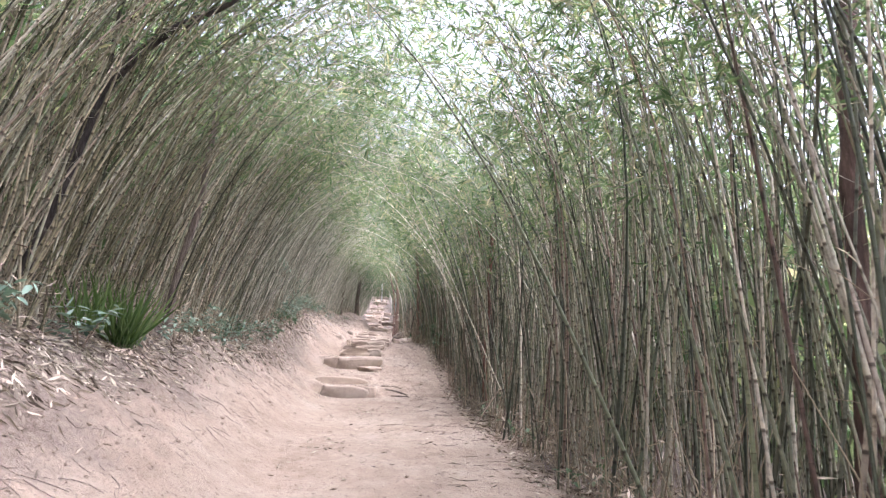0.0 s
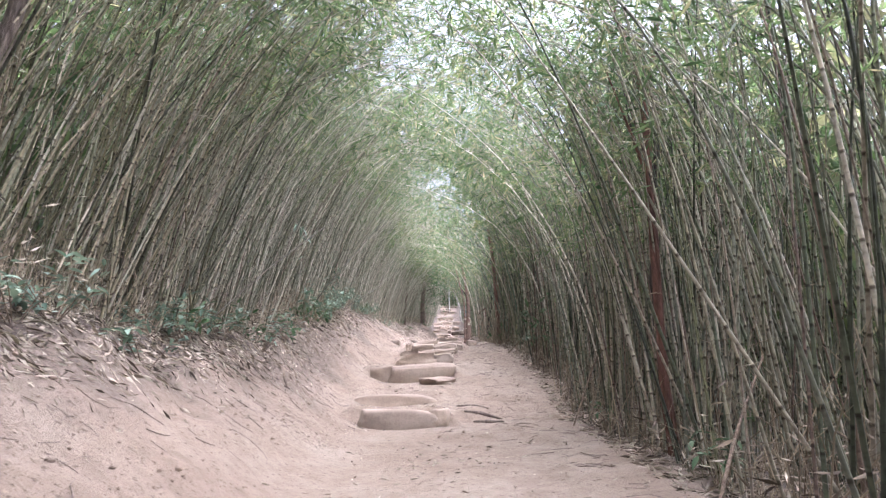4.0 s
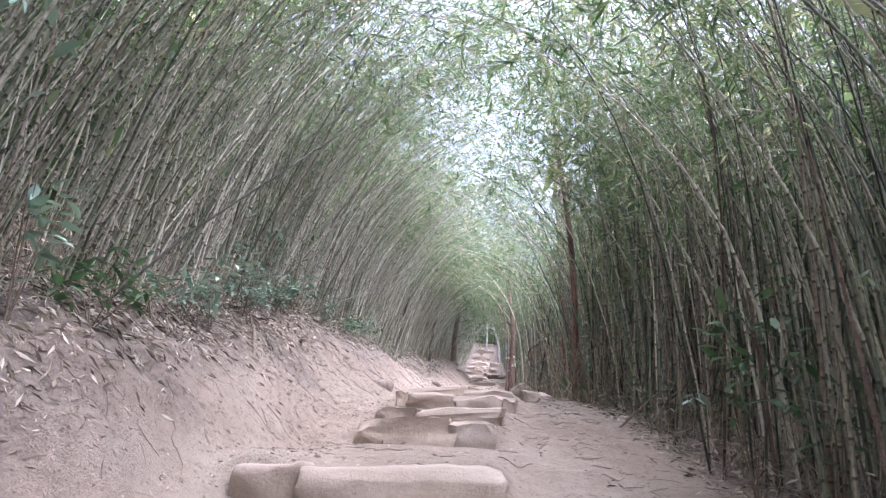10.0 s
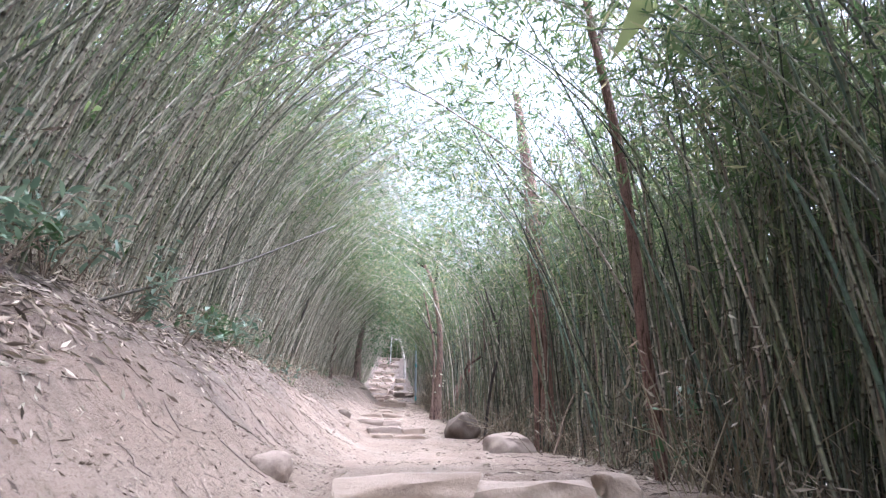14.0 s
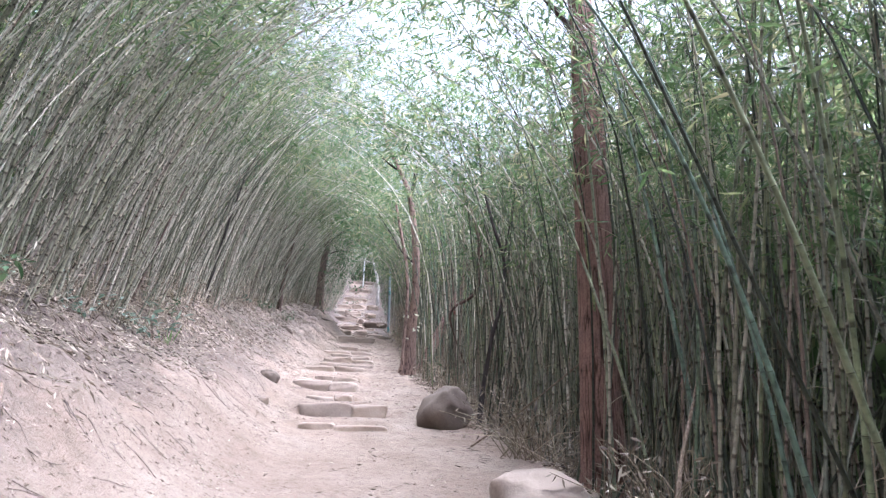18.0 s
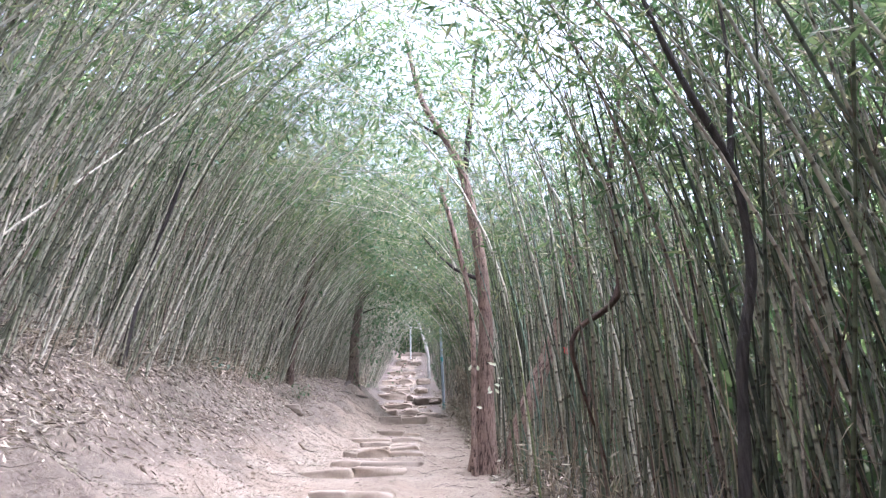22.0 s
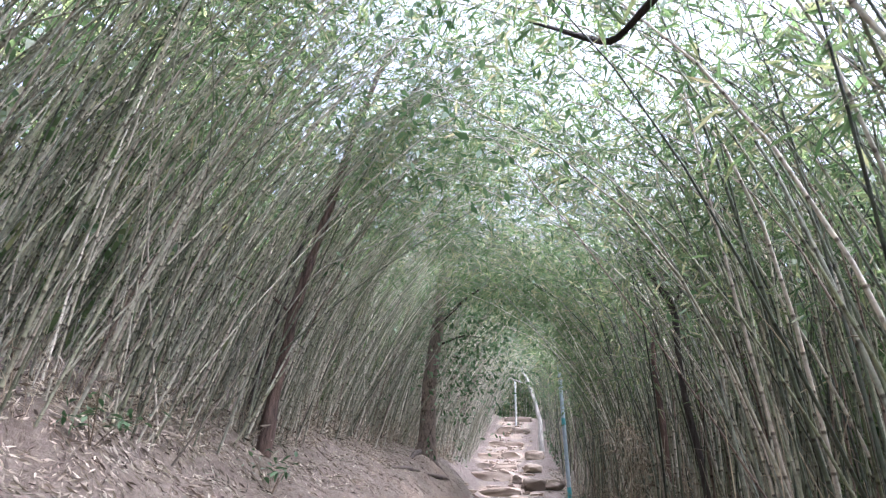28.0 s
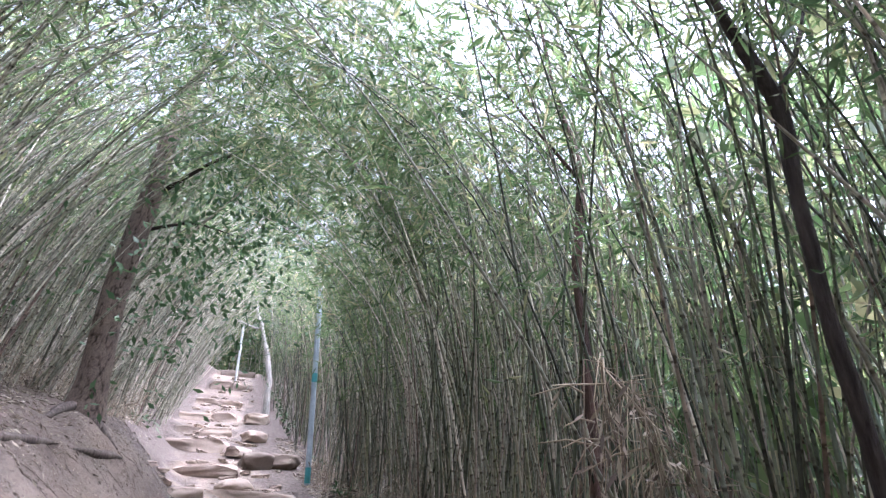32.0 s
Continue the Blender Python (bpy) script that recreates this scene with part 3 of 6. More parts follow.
def deep_thicket(side, n, y0, y1, label):
    """The grove further in, seen only through the front rows."""
    base, lean, bend, height, rad = culm_set(n, y0, y1, side, 2.6, 13.0, 1.3)
    if side > 0:
        keep = rng.random(n) < np.interp(base[:, 1], [1, 9], [0.4, 1.0])
        base, lean, bend, height, rad = base[keep], lean[keep], bend[keep], height[keep], rad[keep]
        n = len(base)
    paths = culm_paths(base, lean * 0.7, bend * 0.8, height * 1.1, 6)
    v, f, a = tubes(paths, rad[:, None] * 1.5 * np.linspace(1, 0.3, 6)[None], 3)
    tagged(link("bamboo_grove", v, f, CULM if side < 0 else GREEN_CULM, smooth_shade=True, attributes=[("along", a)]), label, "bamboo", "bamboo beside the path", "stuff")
    which = np.repeat(np.arange(n), 30 if side < 0 else 40)
    s = (0.06 + 0.94 * rng.random(len(which))) * 4.999
    i = s.astype(int)
    fr = (s - i)[:, None]
    at = paths[which, i] * (1 - fr) + paths[which, i + 1] * fr + rng.normal(size=(len(which), 3)) * 0.3
    lv, lf = slivers(at, rng.normal(size=at.shape) + [0, 0, -0.5], rng.uniform(0.25, 0.55, len(at)), 0.19 if side < 0 else np.interp(at[:, 1], [-4, 6, 24, 30], [0.13, 0.23, 0.21, 0.17]))
    tagged(link("bamboo_foliage", lv, lf, LEAF), "narrow green bamboo leaves deeper in the grove", "leaves", "bamboo beside the path", "stuff")


for y0, y1, n, deep in ((-16, 4, 1150, 900), (4, 12, 520, 420), (12, 40, 1650, 1300), (40, 68, 1350, 1100)):
    thicket(-1, n, y0, y1, "dense grey-green bamboo culms leaning over the path")
    thicket(1, int(n * (0.95 if y0 < 40 else 0.65)), y0, y1, "dense upright green bamboo culms on the path edge")
    deep_thicket(-1, deep, y0, y1, "bamboo culms deeper in the grove uphill")
    deep_thicket(1, deep, y0, y1, "bamboo culms deeper in the grove downhill")


def end_grove():
    """Bamboo that closes the view where the path tops out."""
    n = 1200
    x, y = rng.uniform(-7, 7, n), 66.8 + 15 * rng.random(n) ** 1.4
    base = np.stack([x, y, ground_z(x, y) - 0.05], 1)
    paths = culm_paths(base, rng.normal(0, 0.1, (n, 2)), rng.normal(0, 0.2, (n, 2)), rng.uniform(3.5, 7, n), 6)
    v, f, a = tubes(paths, rng.uniform(0.012, 0.03, n)[:, None] * np.linspace(1, 0.3, 6)[None], 3)
    tagged(link("bamboo_grove", v, f, CULM, smooth_shade=True, attributes=[("along", a)]), "bamboo culms closing the view at the top of the path", "bamboo", "bamboo beside the path", "stuff")
    at = np.repeat(paths.reshape(-1, 3), 7, 0) + rng.normal(size=(n * 42, 3)) * 0.4
    lv, lf = slivers(at, rng.normal(size=at.shape) + [0, 0, -0.5], rng.uniform(0.18, 0.4, len(at)), 0.16)
    tagged(link("bamboo_foliage", lv, lf, LEAF), "green leaves closing the view at the top of the path", "leaves", "bamboo beside the path", "stuff")


end_grove()


def overhang(side, n, y0, y1, label, per=46, large=1.2, slant=None):
    """Long culms that arch right over the path and hang their leaves into the gap of sky."""
    base, lean, bend, height, rad = culm_set(n, y0, y1, side, 0.1, 2.2)
    clear = rng.random(n) < (0.4 if side > 0 else 0.25) * smooth((base[:, 1] - 15) / 1.5) * smooth((23.5 - base[:, 1]) / 1.5) + 0.55 * smooth((base[:, 1] - 48.5) / 2)
    base, lean, bend, rad = base[~clear], lean[~clear], bend[~clear], rad[~clear]
    n = len(base)
    slant = slant or (0.2 if side < 0 else -0.02)
    lean[:, 0] = -side * rng.normal(slant, 0.08, n)
    bend[:, 0] = -side * np.abs(rng.normal(0.5, 0.12, n))
    paths = culm_paths(base, lean, bend, rng.uniform(6.0, 8.0, n) + 0.8 * (side > 0), 11, 2.6 if side < 0 or slant > 0 else 4.5)
    v, f, a = tubes(paths, rad[:, None] * np.linspace(1.1, 0.22, 11)[None], 4)
    tagged(link("bamboo_arch", v, f, CULM, smooth_shade=True, attributes=[("along", a)]), label, "bamboo", "bamboo beside the path", "stuff")
    lv, lf, tv, tf, ta = foliage_for(paths[:, 4:], per, 0.1, 0.42, large)
    tagged(link("bamboo_foliage", lv, lf, LEAF), "bamboo leaves hanging over the middle of the path", "leaves", "bamboo beside the path", "stuff")
    tagged(link("bamboo_twigs", tv, tf, CULM, attributes=[("along", ta)]), "thin bamboo twigs hanging over the path", "twigs", "bamboo beside the path", "stuff")


overhang(-1, 340, -12, 68, "long bamboo culms arching right over the path", 34)
overhang(1, 390, -12, 68, "long bamboo culms bowing over the path edge")
overhang(1, 100, 42, 48.5, "leafy bamboo culms bowing low over the path", 50, 1.35, 0.08)
overhang(-1, 26, 50, 72, "leafy bamboo culms arching over the rough steps", 26, 1.2)
overhang(1, 30, 53, 72, "leafy bamboo culms bowing over the rough steps", 26, 1.2)
overhang(1, 85, 20, 40, "leafy bamboo culms bowing over the path", 50, 1.2)
overhang(-1, 80, 19, 40, "leafy bamboo culms arching over the path", 50, 1.2)
overhang(1, 110, -9, 7, "leafy bamboo culms bowing over the sandy path", 46, 1.2)
overhang(-1, 70, -9, 7, "leafy bamboo culms arching over the sandy path", 46, 1.2)
overhang(-1, 75, 3, 17, "leafy bamboo culms arching over the first stone steps", 46, 1.2)
overhang(1, 70, 5, 17, "leafy bamboo culms bowing over the first stone steps", 46, 1.2, 0.03)
overhang(-1, 45, 36, 46, "leafy bamboo culms arching over the narrow path", 46, 1.2)
overhang(1, 40, 35, 44, "leafy bamboo culms bowing over the narrow path", 46, 1.2, 0.03)
overhang(-1, 30, 16, 26, "leafy bamboo culms arching over the bare path", 46, 1.2)
overhang(-1, 150, -6, 47, "bamboo culms bending low over the path with long leaves", 44, 1.35)
overhang(1, 150, -6, 47, "bamboo culms drooping over the path with long leaves", 44, 1.35, 0.04)


def leafy_row(n, y0, y1, label, side=1):
    """Culms with heavy crowns that stand behind the front row."""
    base, lean, bend, height, rad = culm_set(n, y0, y1, side, 0.3, 2.8)
    paths = culm_paths(base, lean, bend * 1.2, height * 1.1, 9, 3.6)
    v, f, a = tubes(paths, rad[:, None] * np.linspace(1, 0.25, 9)[None], 4)
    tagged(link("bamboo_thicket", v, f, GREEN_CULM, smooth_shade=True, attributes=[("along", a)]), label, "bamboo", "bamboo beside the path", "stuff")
    lv, lf, tv, tf, ta = foliage_for(paths[:, 3:], 34, 0.0, 0.42, 1.2)
    tagged(link("bamboo_foliage", lv, lf, LEAF), "thick green crowns of bamboo leaves behind the front culms", "leaves", "bamboo beside the path", "stuff")
    tagged(link("bamboo_twigs", tv, tf, CULM, attributes=[("along", ta)]), "thin twigs in thick bamboo crowns", "twigs", "bamboo beside the path", "stuff")


leafy_row(170, 4, 17.5, "green bamboo culms with thick leafy crowns")
leafy_row(150, 11, 21, "tall green bamboo culms with dense crowns deeper in the thicket")
leafy_row(75, 21, 34, "slim green bamboo culms with leafy crowns behind the front row")
leafy_row(150, 47, 63, "slim pale bamboo culms with leafy crowns beside the far steps")
leafy_row(100, 49, 65, "slim leafy bamboo culms on the bank beside the far steps", -1)
leafy_row(150, 40, 50, "green bamboo culms with thick leafy crowns near the rough steps")


def noded_culm(lean, bend, height, rad, leaves, mat):
    """One culm with raised node rings, standing at the origin, and its leaf sprays as a part."""
    base = np.zeros((1, 3))
    nodes = np.arange(0.12, height * 0.97, 0.24 + 0.02 * rng.random())
    s = np.sort(np.concatenate([[0.0, height], nodes - 0.012, nodes, nodes + 0.012])) / height
    flat = np.outer(s, lean) + np.outer(s ** 2.6, bend)
    over = np.linalg.norm(bend)
    p = np.concatenate([flat, (s - 0.42 * over * s ** 3)[:, None]], 1) * height
    r = rad * (1 - 0.75 * s)
    grow = np.ones(len(s))
    for nd in nodes / height:
        grow[np.argmin(np.abs(s - nd))] = 1.16
    v, f, a = tubes(p[None], (r * grow)[None], 5)
    ob = link("bamboo_culm", v, f, mat, smooth_shade=True, attributes=[("along", np.repeat(np.linspace(0.27 - 0.12, 0.27 - 0.12 + height, len(s)), 5))])
    even = np.stack([np.interp(np.linspace(0, 1, 10), s, p[:, c]) for c in range(3)], 1)
    lv, lf, tv, tf, ta = foliage_for(even[None, 3:], leaves, 0.15)
    twigs = tagged(link("branchwork", tv, tf, CULM, ob, attributes=[("along", ta)]), kind="stuff")
    tagged(link("foliage", lv, lf, LEAF, twigs, "narrow green leaves"), kind="stuff")
    return ob


def front_culms():
    rs = random.Random(11)
    kinds = {-1: [], 1: []}
    for side in (-1, 1):
        for j in range(9):
            if side < 0:
                ob = noded_culm((rng.normal(0.2, 0.08), rng.normal(-0.02, 0.06)), (rng.normal(0.32, 0.12), rng.normal(-0.02, 0.08)), rng.uniform(4.6, 6.4), rng.uniform(0.009, 0.0155), 9, CULM)
                tagged(ob, "slender grey-green bamboo culm leaning over the path", "bamboo", "bamboo beside the path")
            else:
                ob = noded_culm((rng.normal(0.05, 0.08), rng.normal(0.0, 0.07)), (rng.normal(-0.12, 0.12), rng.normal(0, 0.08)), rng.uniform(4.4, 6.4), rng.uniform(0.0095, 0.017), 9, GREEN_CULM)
                tagged(ob, "upright green bamboo culm with ringed nodes beside the path", "bamboo", "bamboo beside the path")
            kinds[side].append(ob)
    for side, count in ((-1, 110), (1, 130)):
        for i in range(count):
            y = -8 + 56 * (i + rs.random()) / count
            d = rs.uniform(-0.15, 0.5)
            x = float(np.interp(y, *(LEFT_ROW if side < 0 else RIGHT_ROW))) + side * d
            if side > 0 and (36.4 < y < 38.8 or 28.5 < y < 31.6):
                x += 0.9
            m = pose(x, y, float(ground_z(x, y)) - 0.05, 0, 0, rs.uniform(-28, 28))
            src = kinds[side][i % 9]
            if i < 9:
                src.matrix_basis = m
            else:
                copy_thing(src, m)


front_culms()


def stout_culms():
    """Thicker green culms that stand out of the right edge."""
    rs = random.Random(23)
    for i in range(20):
        y = rs.uniform(13.5, 22.5)
        lean = (float(np.clip(rng.normal(-0.08, 0.13), -0.3, 0.12)), float(np.clip(rng.normal(0, 0.1), -0.2, 0.2)))
        ob = noded_culm(lean, (rng.normal(-0.12, 0.12), rng.normal(0, 0.1)), rs.uniform(4.5, 6.5), rs.uniform(0.016, 0.024), 6, STOUT)
        x = float(np.interp(y, *RIGHT_ROW)) + rs.uniform(0.0, 0.5)
        ob.location = (x, y, float(ground_z(x, y)) - 0.05)
        tagged(ob, "stout smooth green bamboo culm with pale nodes", "bamboo", "bamboo beside the path")


def tree_grove():
    """Near-upright stout culms crowding round the ridged tree."""
    rs = random.Random(29)
    for i in range(30):
        x, y = 1.32 + 1.5 * rs.random() ** 1.2, rs.uniform(29.4, 31.0) if i % 3 else rs.uniform(31.9, 33.2)
        lean = (rs.gauss(-0.02, 0.1), rs.gauss(0.0, 0.08))
        ob = noded_culm(lean, (rs.gauss(-0.08, 0.06), rs.gauss(0, 0.05)), rs.uniform(4.8, 6.6), rs.uniform(0.009, 0.0175), 7, STOUT)
        ob.location = (x, y, float(ground_z(x, y)) - 0.05)
        tagged(ob, "stout upright bluish-green bamboo culm with pale node rings", "bamboo", "bamboo beside the path")


STOUT = culm_material("stout_green_culm", [(0.0, (0.075, 0.115, 0.08)), (0.35, (0.13, 0.185, 0.14)), (0.6, (0.17, 0.2, 0.09)), (0.85, (0.21, 0.235, 0.16)), (1.0, (0.2, 0.14, 0.11))])
stout_culms()
tree_grove()

# ---- stones ----


def rock_bm(sx, sy, sz, seed, cuts=2, rough=0.09, rounding=0.0, chips=9, worn=0):
    """A hewn, chipped and worn block of the given size, standing on z = 0."""
    rs = random.Random(seed)
    bm = bmesh.new()
    bmesh.ops.create_cube(bm, size=1.0)
    for _ in range(chips):
        d = Vector([rs.choice((-1, 1)) * rs.uniform(0.25, 1.0) if rs.random() < 0.8 else rs.uniform(-0.2, 0.2) for _ in range(3)]).normalized()
        reach = 0.5 * (abs(d.x) + abs(d.y) + abs(d.z))
        got = bmesh.ops.bisect_plane(bm, geom=bm.verts[:] + bm.edges[:] + bm.faces[:], plane_co=d * reach * rs.uniform(0.76, 0.93), plane_no=d, clear_outer=True)
        edges = [e for e in got["geom_cut"] if isinstance(e, bmesh.types.BMEdge)]
        if edges:
            bmesh.ops.contextual_create(bm, geom=edges)
    bmesh.ops.triangulate(bm, faces=bm.faces[:])
    for _ in range(cuts):
        long = [e for e in bm.edges if e.calc_length() > 0.16]
        if long:
            bmesh.ops.subdivide_edges(bm, edges=long, cuts=1)
            bmesh.ops.triangulate(bm, faces=bm.faces[:])
    off = Vector((seed * 3.7 % 50, seed * 1.9 % 50, seed * 5.3 % 50))
    for v in bm.verts:
        p = v.co.copy()
        p = p.lerp(p.normalized() * 0.5, rounding)
        p += noise.noise_vector(p * 1.6 + off) * rough * 1.1 + noise.noise_vector(p * 5 + off) * rough * 0.35 + noise.noise_vector(p * 13 + off) * rough * 0.16
        v.co = Vector((p.x * sx, p.y * sy, (p.z + 0.5) * sz))
    for _ in range(worn):
        bmesh.ops.smooth_vert(bm, verts=bm.verts[:], factor=0.5, use_axis_x=True, use_axis_y=True, use_axis_z=True)
    bmesh.ops.recalc_face_normals(bm, faces=bm.faces[:])
    return bm


def build_steps():
    rs = random.Random(5)
    for i, (sy, low, high, xl, xr) in enumerate(STEPS):
        step = tagged(new("stone_step"), "rough dusty brown stone step set into the earth path", "step", "stone steps of the path")
        step.location = ((xl + xr) / 2, sy, low)
        wide = xr - xl
        if i == 2:
            cuts = [0.0, 0.27, 1.0]
        elif i in (0, 1):
            cuts = [0.0, 1.0] if i else [0.0, 0.8, 1.0]
        elif i in (3, 4, 5, 6):
            cuts = [[0.0, 0.68, 1.0], [0.0, 0.3, 1.0], [0.0, 0.1, 0.5, 0.86, 1.0], [0.0, 0.52, 1.0]][i - 3]
        else:
            n = rs.choice((2, 2, 3)) if wide > 0.9 else rs.choice((1, 2))
            if i in (19, 20):
                n = 2
            elif i > 20:
                n = rs.choice((1, 1, 2))
            cuts = sorted([0.0, 1.0] + [(j + 1) / n + rs.uniform(-0.13, 0.13) for j in range(n - 1)])
        loose = 1.0 if i < 21 else 1.7
        for a, b in zip(cuts[:-1], cuts[1:]):
            w = (b - a) * wide
            deep = rs.uniform(0.3, 0.45) if i < 21 else rs.uniform(0.45, 0.75)
            tall = high - low + rs.uniform(0.07, 0.1)
            bm = rock_bm(w * rs.uniform(1.06, 1.14), deep * 1.15, tall * 1.08, i * 7 + a * 3 + 1.3, 4, 0.1, 0.03, 10, 0 if i >= 19 or 3 <= i <= 6 else 1 if i < 3 else 2)
            turn = Matrix.Rotation(rs.uniform(-0.09, 0.09) * loose, 4, "Z") @ Matrix.Rotation(rs.uniform(-0.05, 0.05) * loose, 4, "Y") @ Matrix.Rotation(rs.uniform(-0.1, 0.05), 4, "X")
            x = xl + (a + b) / 2 * wide - (xl + xr) / 2
            bm.transform(Matrix.Translation((x, deep / 2 - 0.06 + rs.uniform(-0.05, 0.05) * loose, -0.11 + rs.uniform(-0.02, 0.02) * loose)) @ turn)
            stone = part("stone", bm, STONE, step)
            if i >= 19 or 3 <= i <= 6:
                stone.data.set_sharp_from_angle(angle=radians(35))


build_steps()


def boulder(name, label, x, y, sx, sy, sz, seed, sink=0.08, turn=0.0, tilt=0.0, mat=None, rounding=0.55):
    bm = rock_bm(sx * 1.06, sy * 1.06, sz * 1.06, seed, 4, 0.17 if rounding < 0.8 else 0.16, min(rounding, 1.0) * 0.8, 12 if rounding < 0.6 else 4 if rounding < 0.8 else 0, 1)
    bm.transform(Matrix.Rotation(tilt, 4, "X"))
    ob = part(name, bm, mat or STONE, None)
    tagged(ob, label, "rock")
    ob.location = (x, y, float(ground_z(x, y)) - sink)
    ob.rotation_euler = (0, 0, turn)
    return ob


boulder("boulder", "rounded grey-brown boulder on the path edge", 1.05, 25.5, 0.74, 0.66, 0.74, 6.6, 0.24, 0.9, 0.0, GREY_STONE, 1.15)
boulder("boulder", "low pale earth-covered rock on the path edge", 1.32, 21.3, 0.74, 0.62, 0.5, 5.7, 0.24, 0.6, 0.0, STONE, 0.78)
boulder("rock", "small grey rock half buried in the bank", -1.78, 27.45, 0.3, 0.26, 0.24, 8.2, 0.12, 0.0, 0.0, GREY_STONE, 0.75)
boulder("rock", "small brown rock half buried in the bank", -1.62, 25.9, 0.15, 0.12, 0.12, 9.4, 0.06, 0.0, 0.0, STONE, 0.75)
boulder("rock", "small grey stone half sunk in the bank", -2.75, 32.75, 0.2, 0.16, 0.16, 18.4, 0.09, 0.3, 0.0, GREY_STONE, 0.8)
boulder("rock", "small brown rock at the end of a step", -1.4, 14.5, 0.22, 0.18, 0.16, 2.2, 0.07)
boulder("rock", "rounded stone at the path edge", 0.72, 14.6, 0.28, 0.24, 0.2, 12.2, 0.06)
boulder("rock", "pale stone under the largest step", -0.05, 8.66, 0.72, 0.66, 0.22, 14.2, 0.12, 0.0, 0.0, STONE, 0.9)
boulder("rock", "smooth grey stone lying on the bank", -2.62, 36.15, 0.46, 0.36, 0.3, 12.5, 0.18, 0.0, 0.0, stone_material("pale_grey_stone", 1.15, 0.5), 1.1)
boulder("rock", "dark wedge of stone leaning on the rough steps", 0.1, 52.2, 0.7, 0.35, 0.4, 4.1, 0.05, 0.5, 0.5, GREY_STONE)
boulder("rock", "dark slab of stone leaning on the rough steps", 0.65, 52.3, 0.8, 0.35, 0.34, 4.9, 0.05, -0.5, -0.5, GREY_STONE)
boulder("rock", "flat brown stone among the rough steps", -0.3, 50.1, 0.6, 0.5, 0.25, 7.9, 0.06, 0.2)
boulder("rock", "flat brown stone among the rough steps", 0.35, 48.0, 0.75, 0.4, 0.2, 10.9, 0.06, -0.1)
boulder("rock", "flat brown stone among the rough steps", -1.05, 47.6, 0.5, 0.4, 0.25, 11.9, 0.06, 0.4)
boulder("rock", "brown stone beside the rough steps", 0.2, 55.2, 0.6, 0.5, 0.3, 15.9, 0.06, 0.7)
boulder("rock", "brown stone beside the rough steps", 0.35, 58.0, 0.7, 0.5, 0.35, 16.9, 0.06, 0.1)
boulder("rock", "brown stone beside the rough steps", -0.2, 53.4, 0.5, 0.4, 0.28, 17.9, 0.06, 0.9)


def rubble():
    rs = random.Random(31)
    kinds = [part("rock", rock_bm(1, 0.75, 0.3, 40 + j, 3, 0.1, 0.2, 9), STONE, None, smooth_shade=False) for j in range(5)]
    for i in range(110):
        y = 46.9 + 18 * rs.random()
        x = float(np.interp(y, [43, 50, 56, 61], [-0.3, -0.25, -0.75, -0.6])) + rs.gauss(0, 0.62)
        size = rs.uniform(0.1, 0.34)
        ob = kinds[i] if i < 5 else new("rock", kinds[i % 5].data)
        ob.matrix_basis = pose(x, y, float(ground_z(x, y)) - 0.12 * size, rs.uniform(-14, 14), rs.uniform(-14, 14), rs.uniform(0, 360)) @ Matrix.Scale(size, 4)
        tagged(ob, "loose brown rubble stone on the rough steps", "rock", "rubble on the steps")


rubble()

# ---- trees ----


def curve(points, k):
    """k points along a smooth line through the given ones (the last value of each is the radius)."""
    p = np.array(points, float)
    t = np.concatenate([[0], np.cumsum(np.linalg.norm(np.diff(p[:, :3], axis=0), axis=1))])
    s = np.linspace(0, t[-1], k)
    q = np.stack([np.interp(s, t, p[:, c]) for c in range(4)], 1)
    for _ in range(max(1, k // 14)):
        q[1:-1] = 0.25 * q[:-2] + 0.5 * q[1:-1] + 0.25 * q[2:]
    return q


def limb(name, points, mat, parent, sides=10, label="", origin=(0, 0, 0)):
    length = sum(math.dist(a[:3], b[:3]) for a, b in zip(points, points[1:]))
    k = max(6, int(length / 0.14))
    q = curve(points, k)
    r = q[:, 3] * (1 + 0.07 * np.sin(np.arange(k) * 1.7 + q[0, 0] * 9) + 0.05 * np.sin(np.arange(k) * 0.6))
    p = q[:, :3] + 0.12 * q[:, 3:4] * np.stack([np.sin(np.arange(k) * 0.9), np.cos(np.arange(k) * 1.3), np.zeros(k)], 1)
    v, f, _ = tubes((p - np.array(origin))[None], r[None], sides)
    ang = np.tile(np.arange(sides), k)
    v = v + 0.0
    centre = np.repeat(p - np.array(origin), sides, 0)
    bulge = 1 + 0.08 * np.sin(ang * 2 * np.pi / sides * 3 + np.repeat(np.arange(k), sides) * 0.35)
    v = centre + (v - centre) * bulge[:, None]
    return link(name, v, f, mat, parent, label, smooth_shade=True)


def ridge(u, v, around, seed):
    """Furrowed relief of bark, 0 in the furrows and 1 on the plates; u runs once round in `around` cells."""
    i, j = np.floor(u).astype(int), np.floor(v).astype(int)
    a, b = u - i, v - j
    a, b = a * a * (3 - 2 * a), b * b * (3 - 2 * b)
    at = lambda p, q: LATTICE[(p % around + seed) % 256, q % 256]  # noqa: E731
    low = at(i, j) * (1 - a) + at(i + 1, j) * a
    high = at(i, j + 1) * (1 - a) + at(i + 1, j + 1) * a
    return low * (1 - b) + high * b


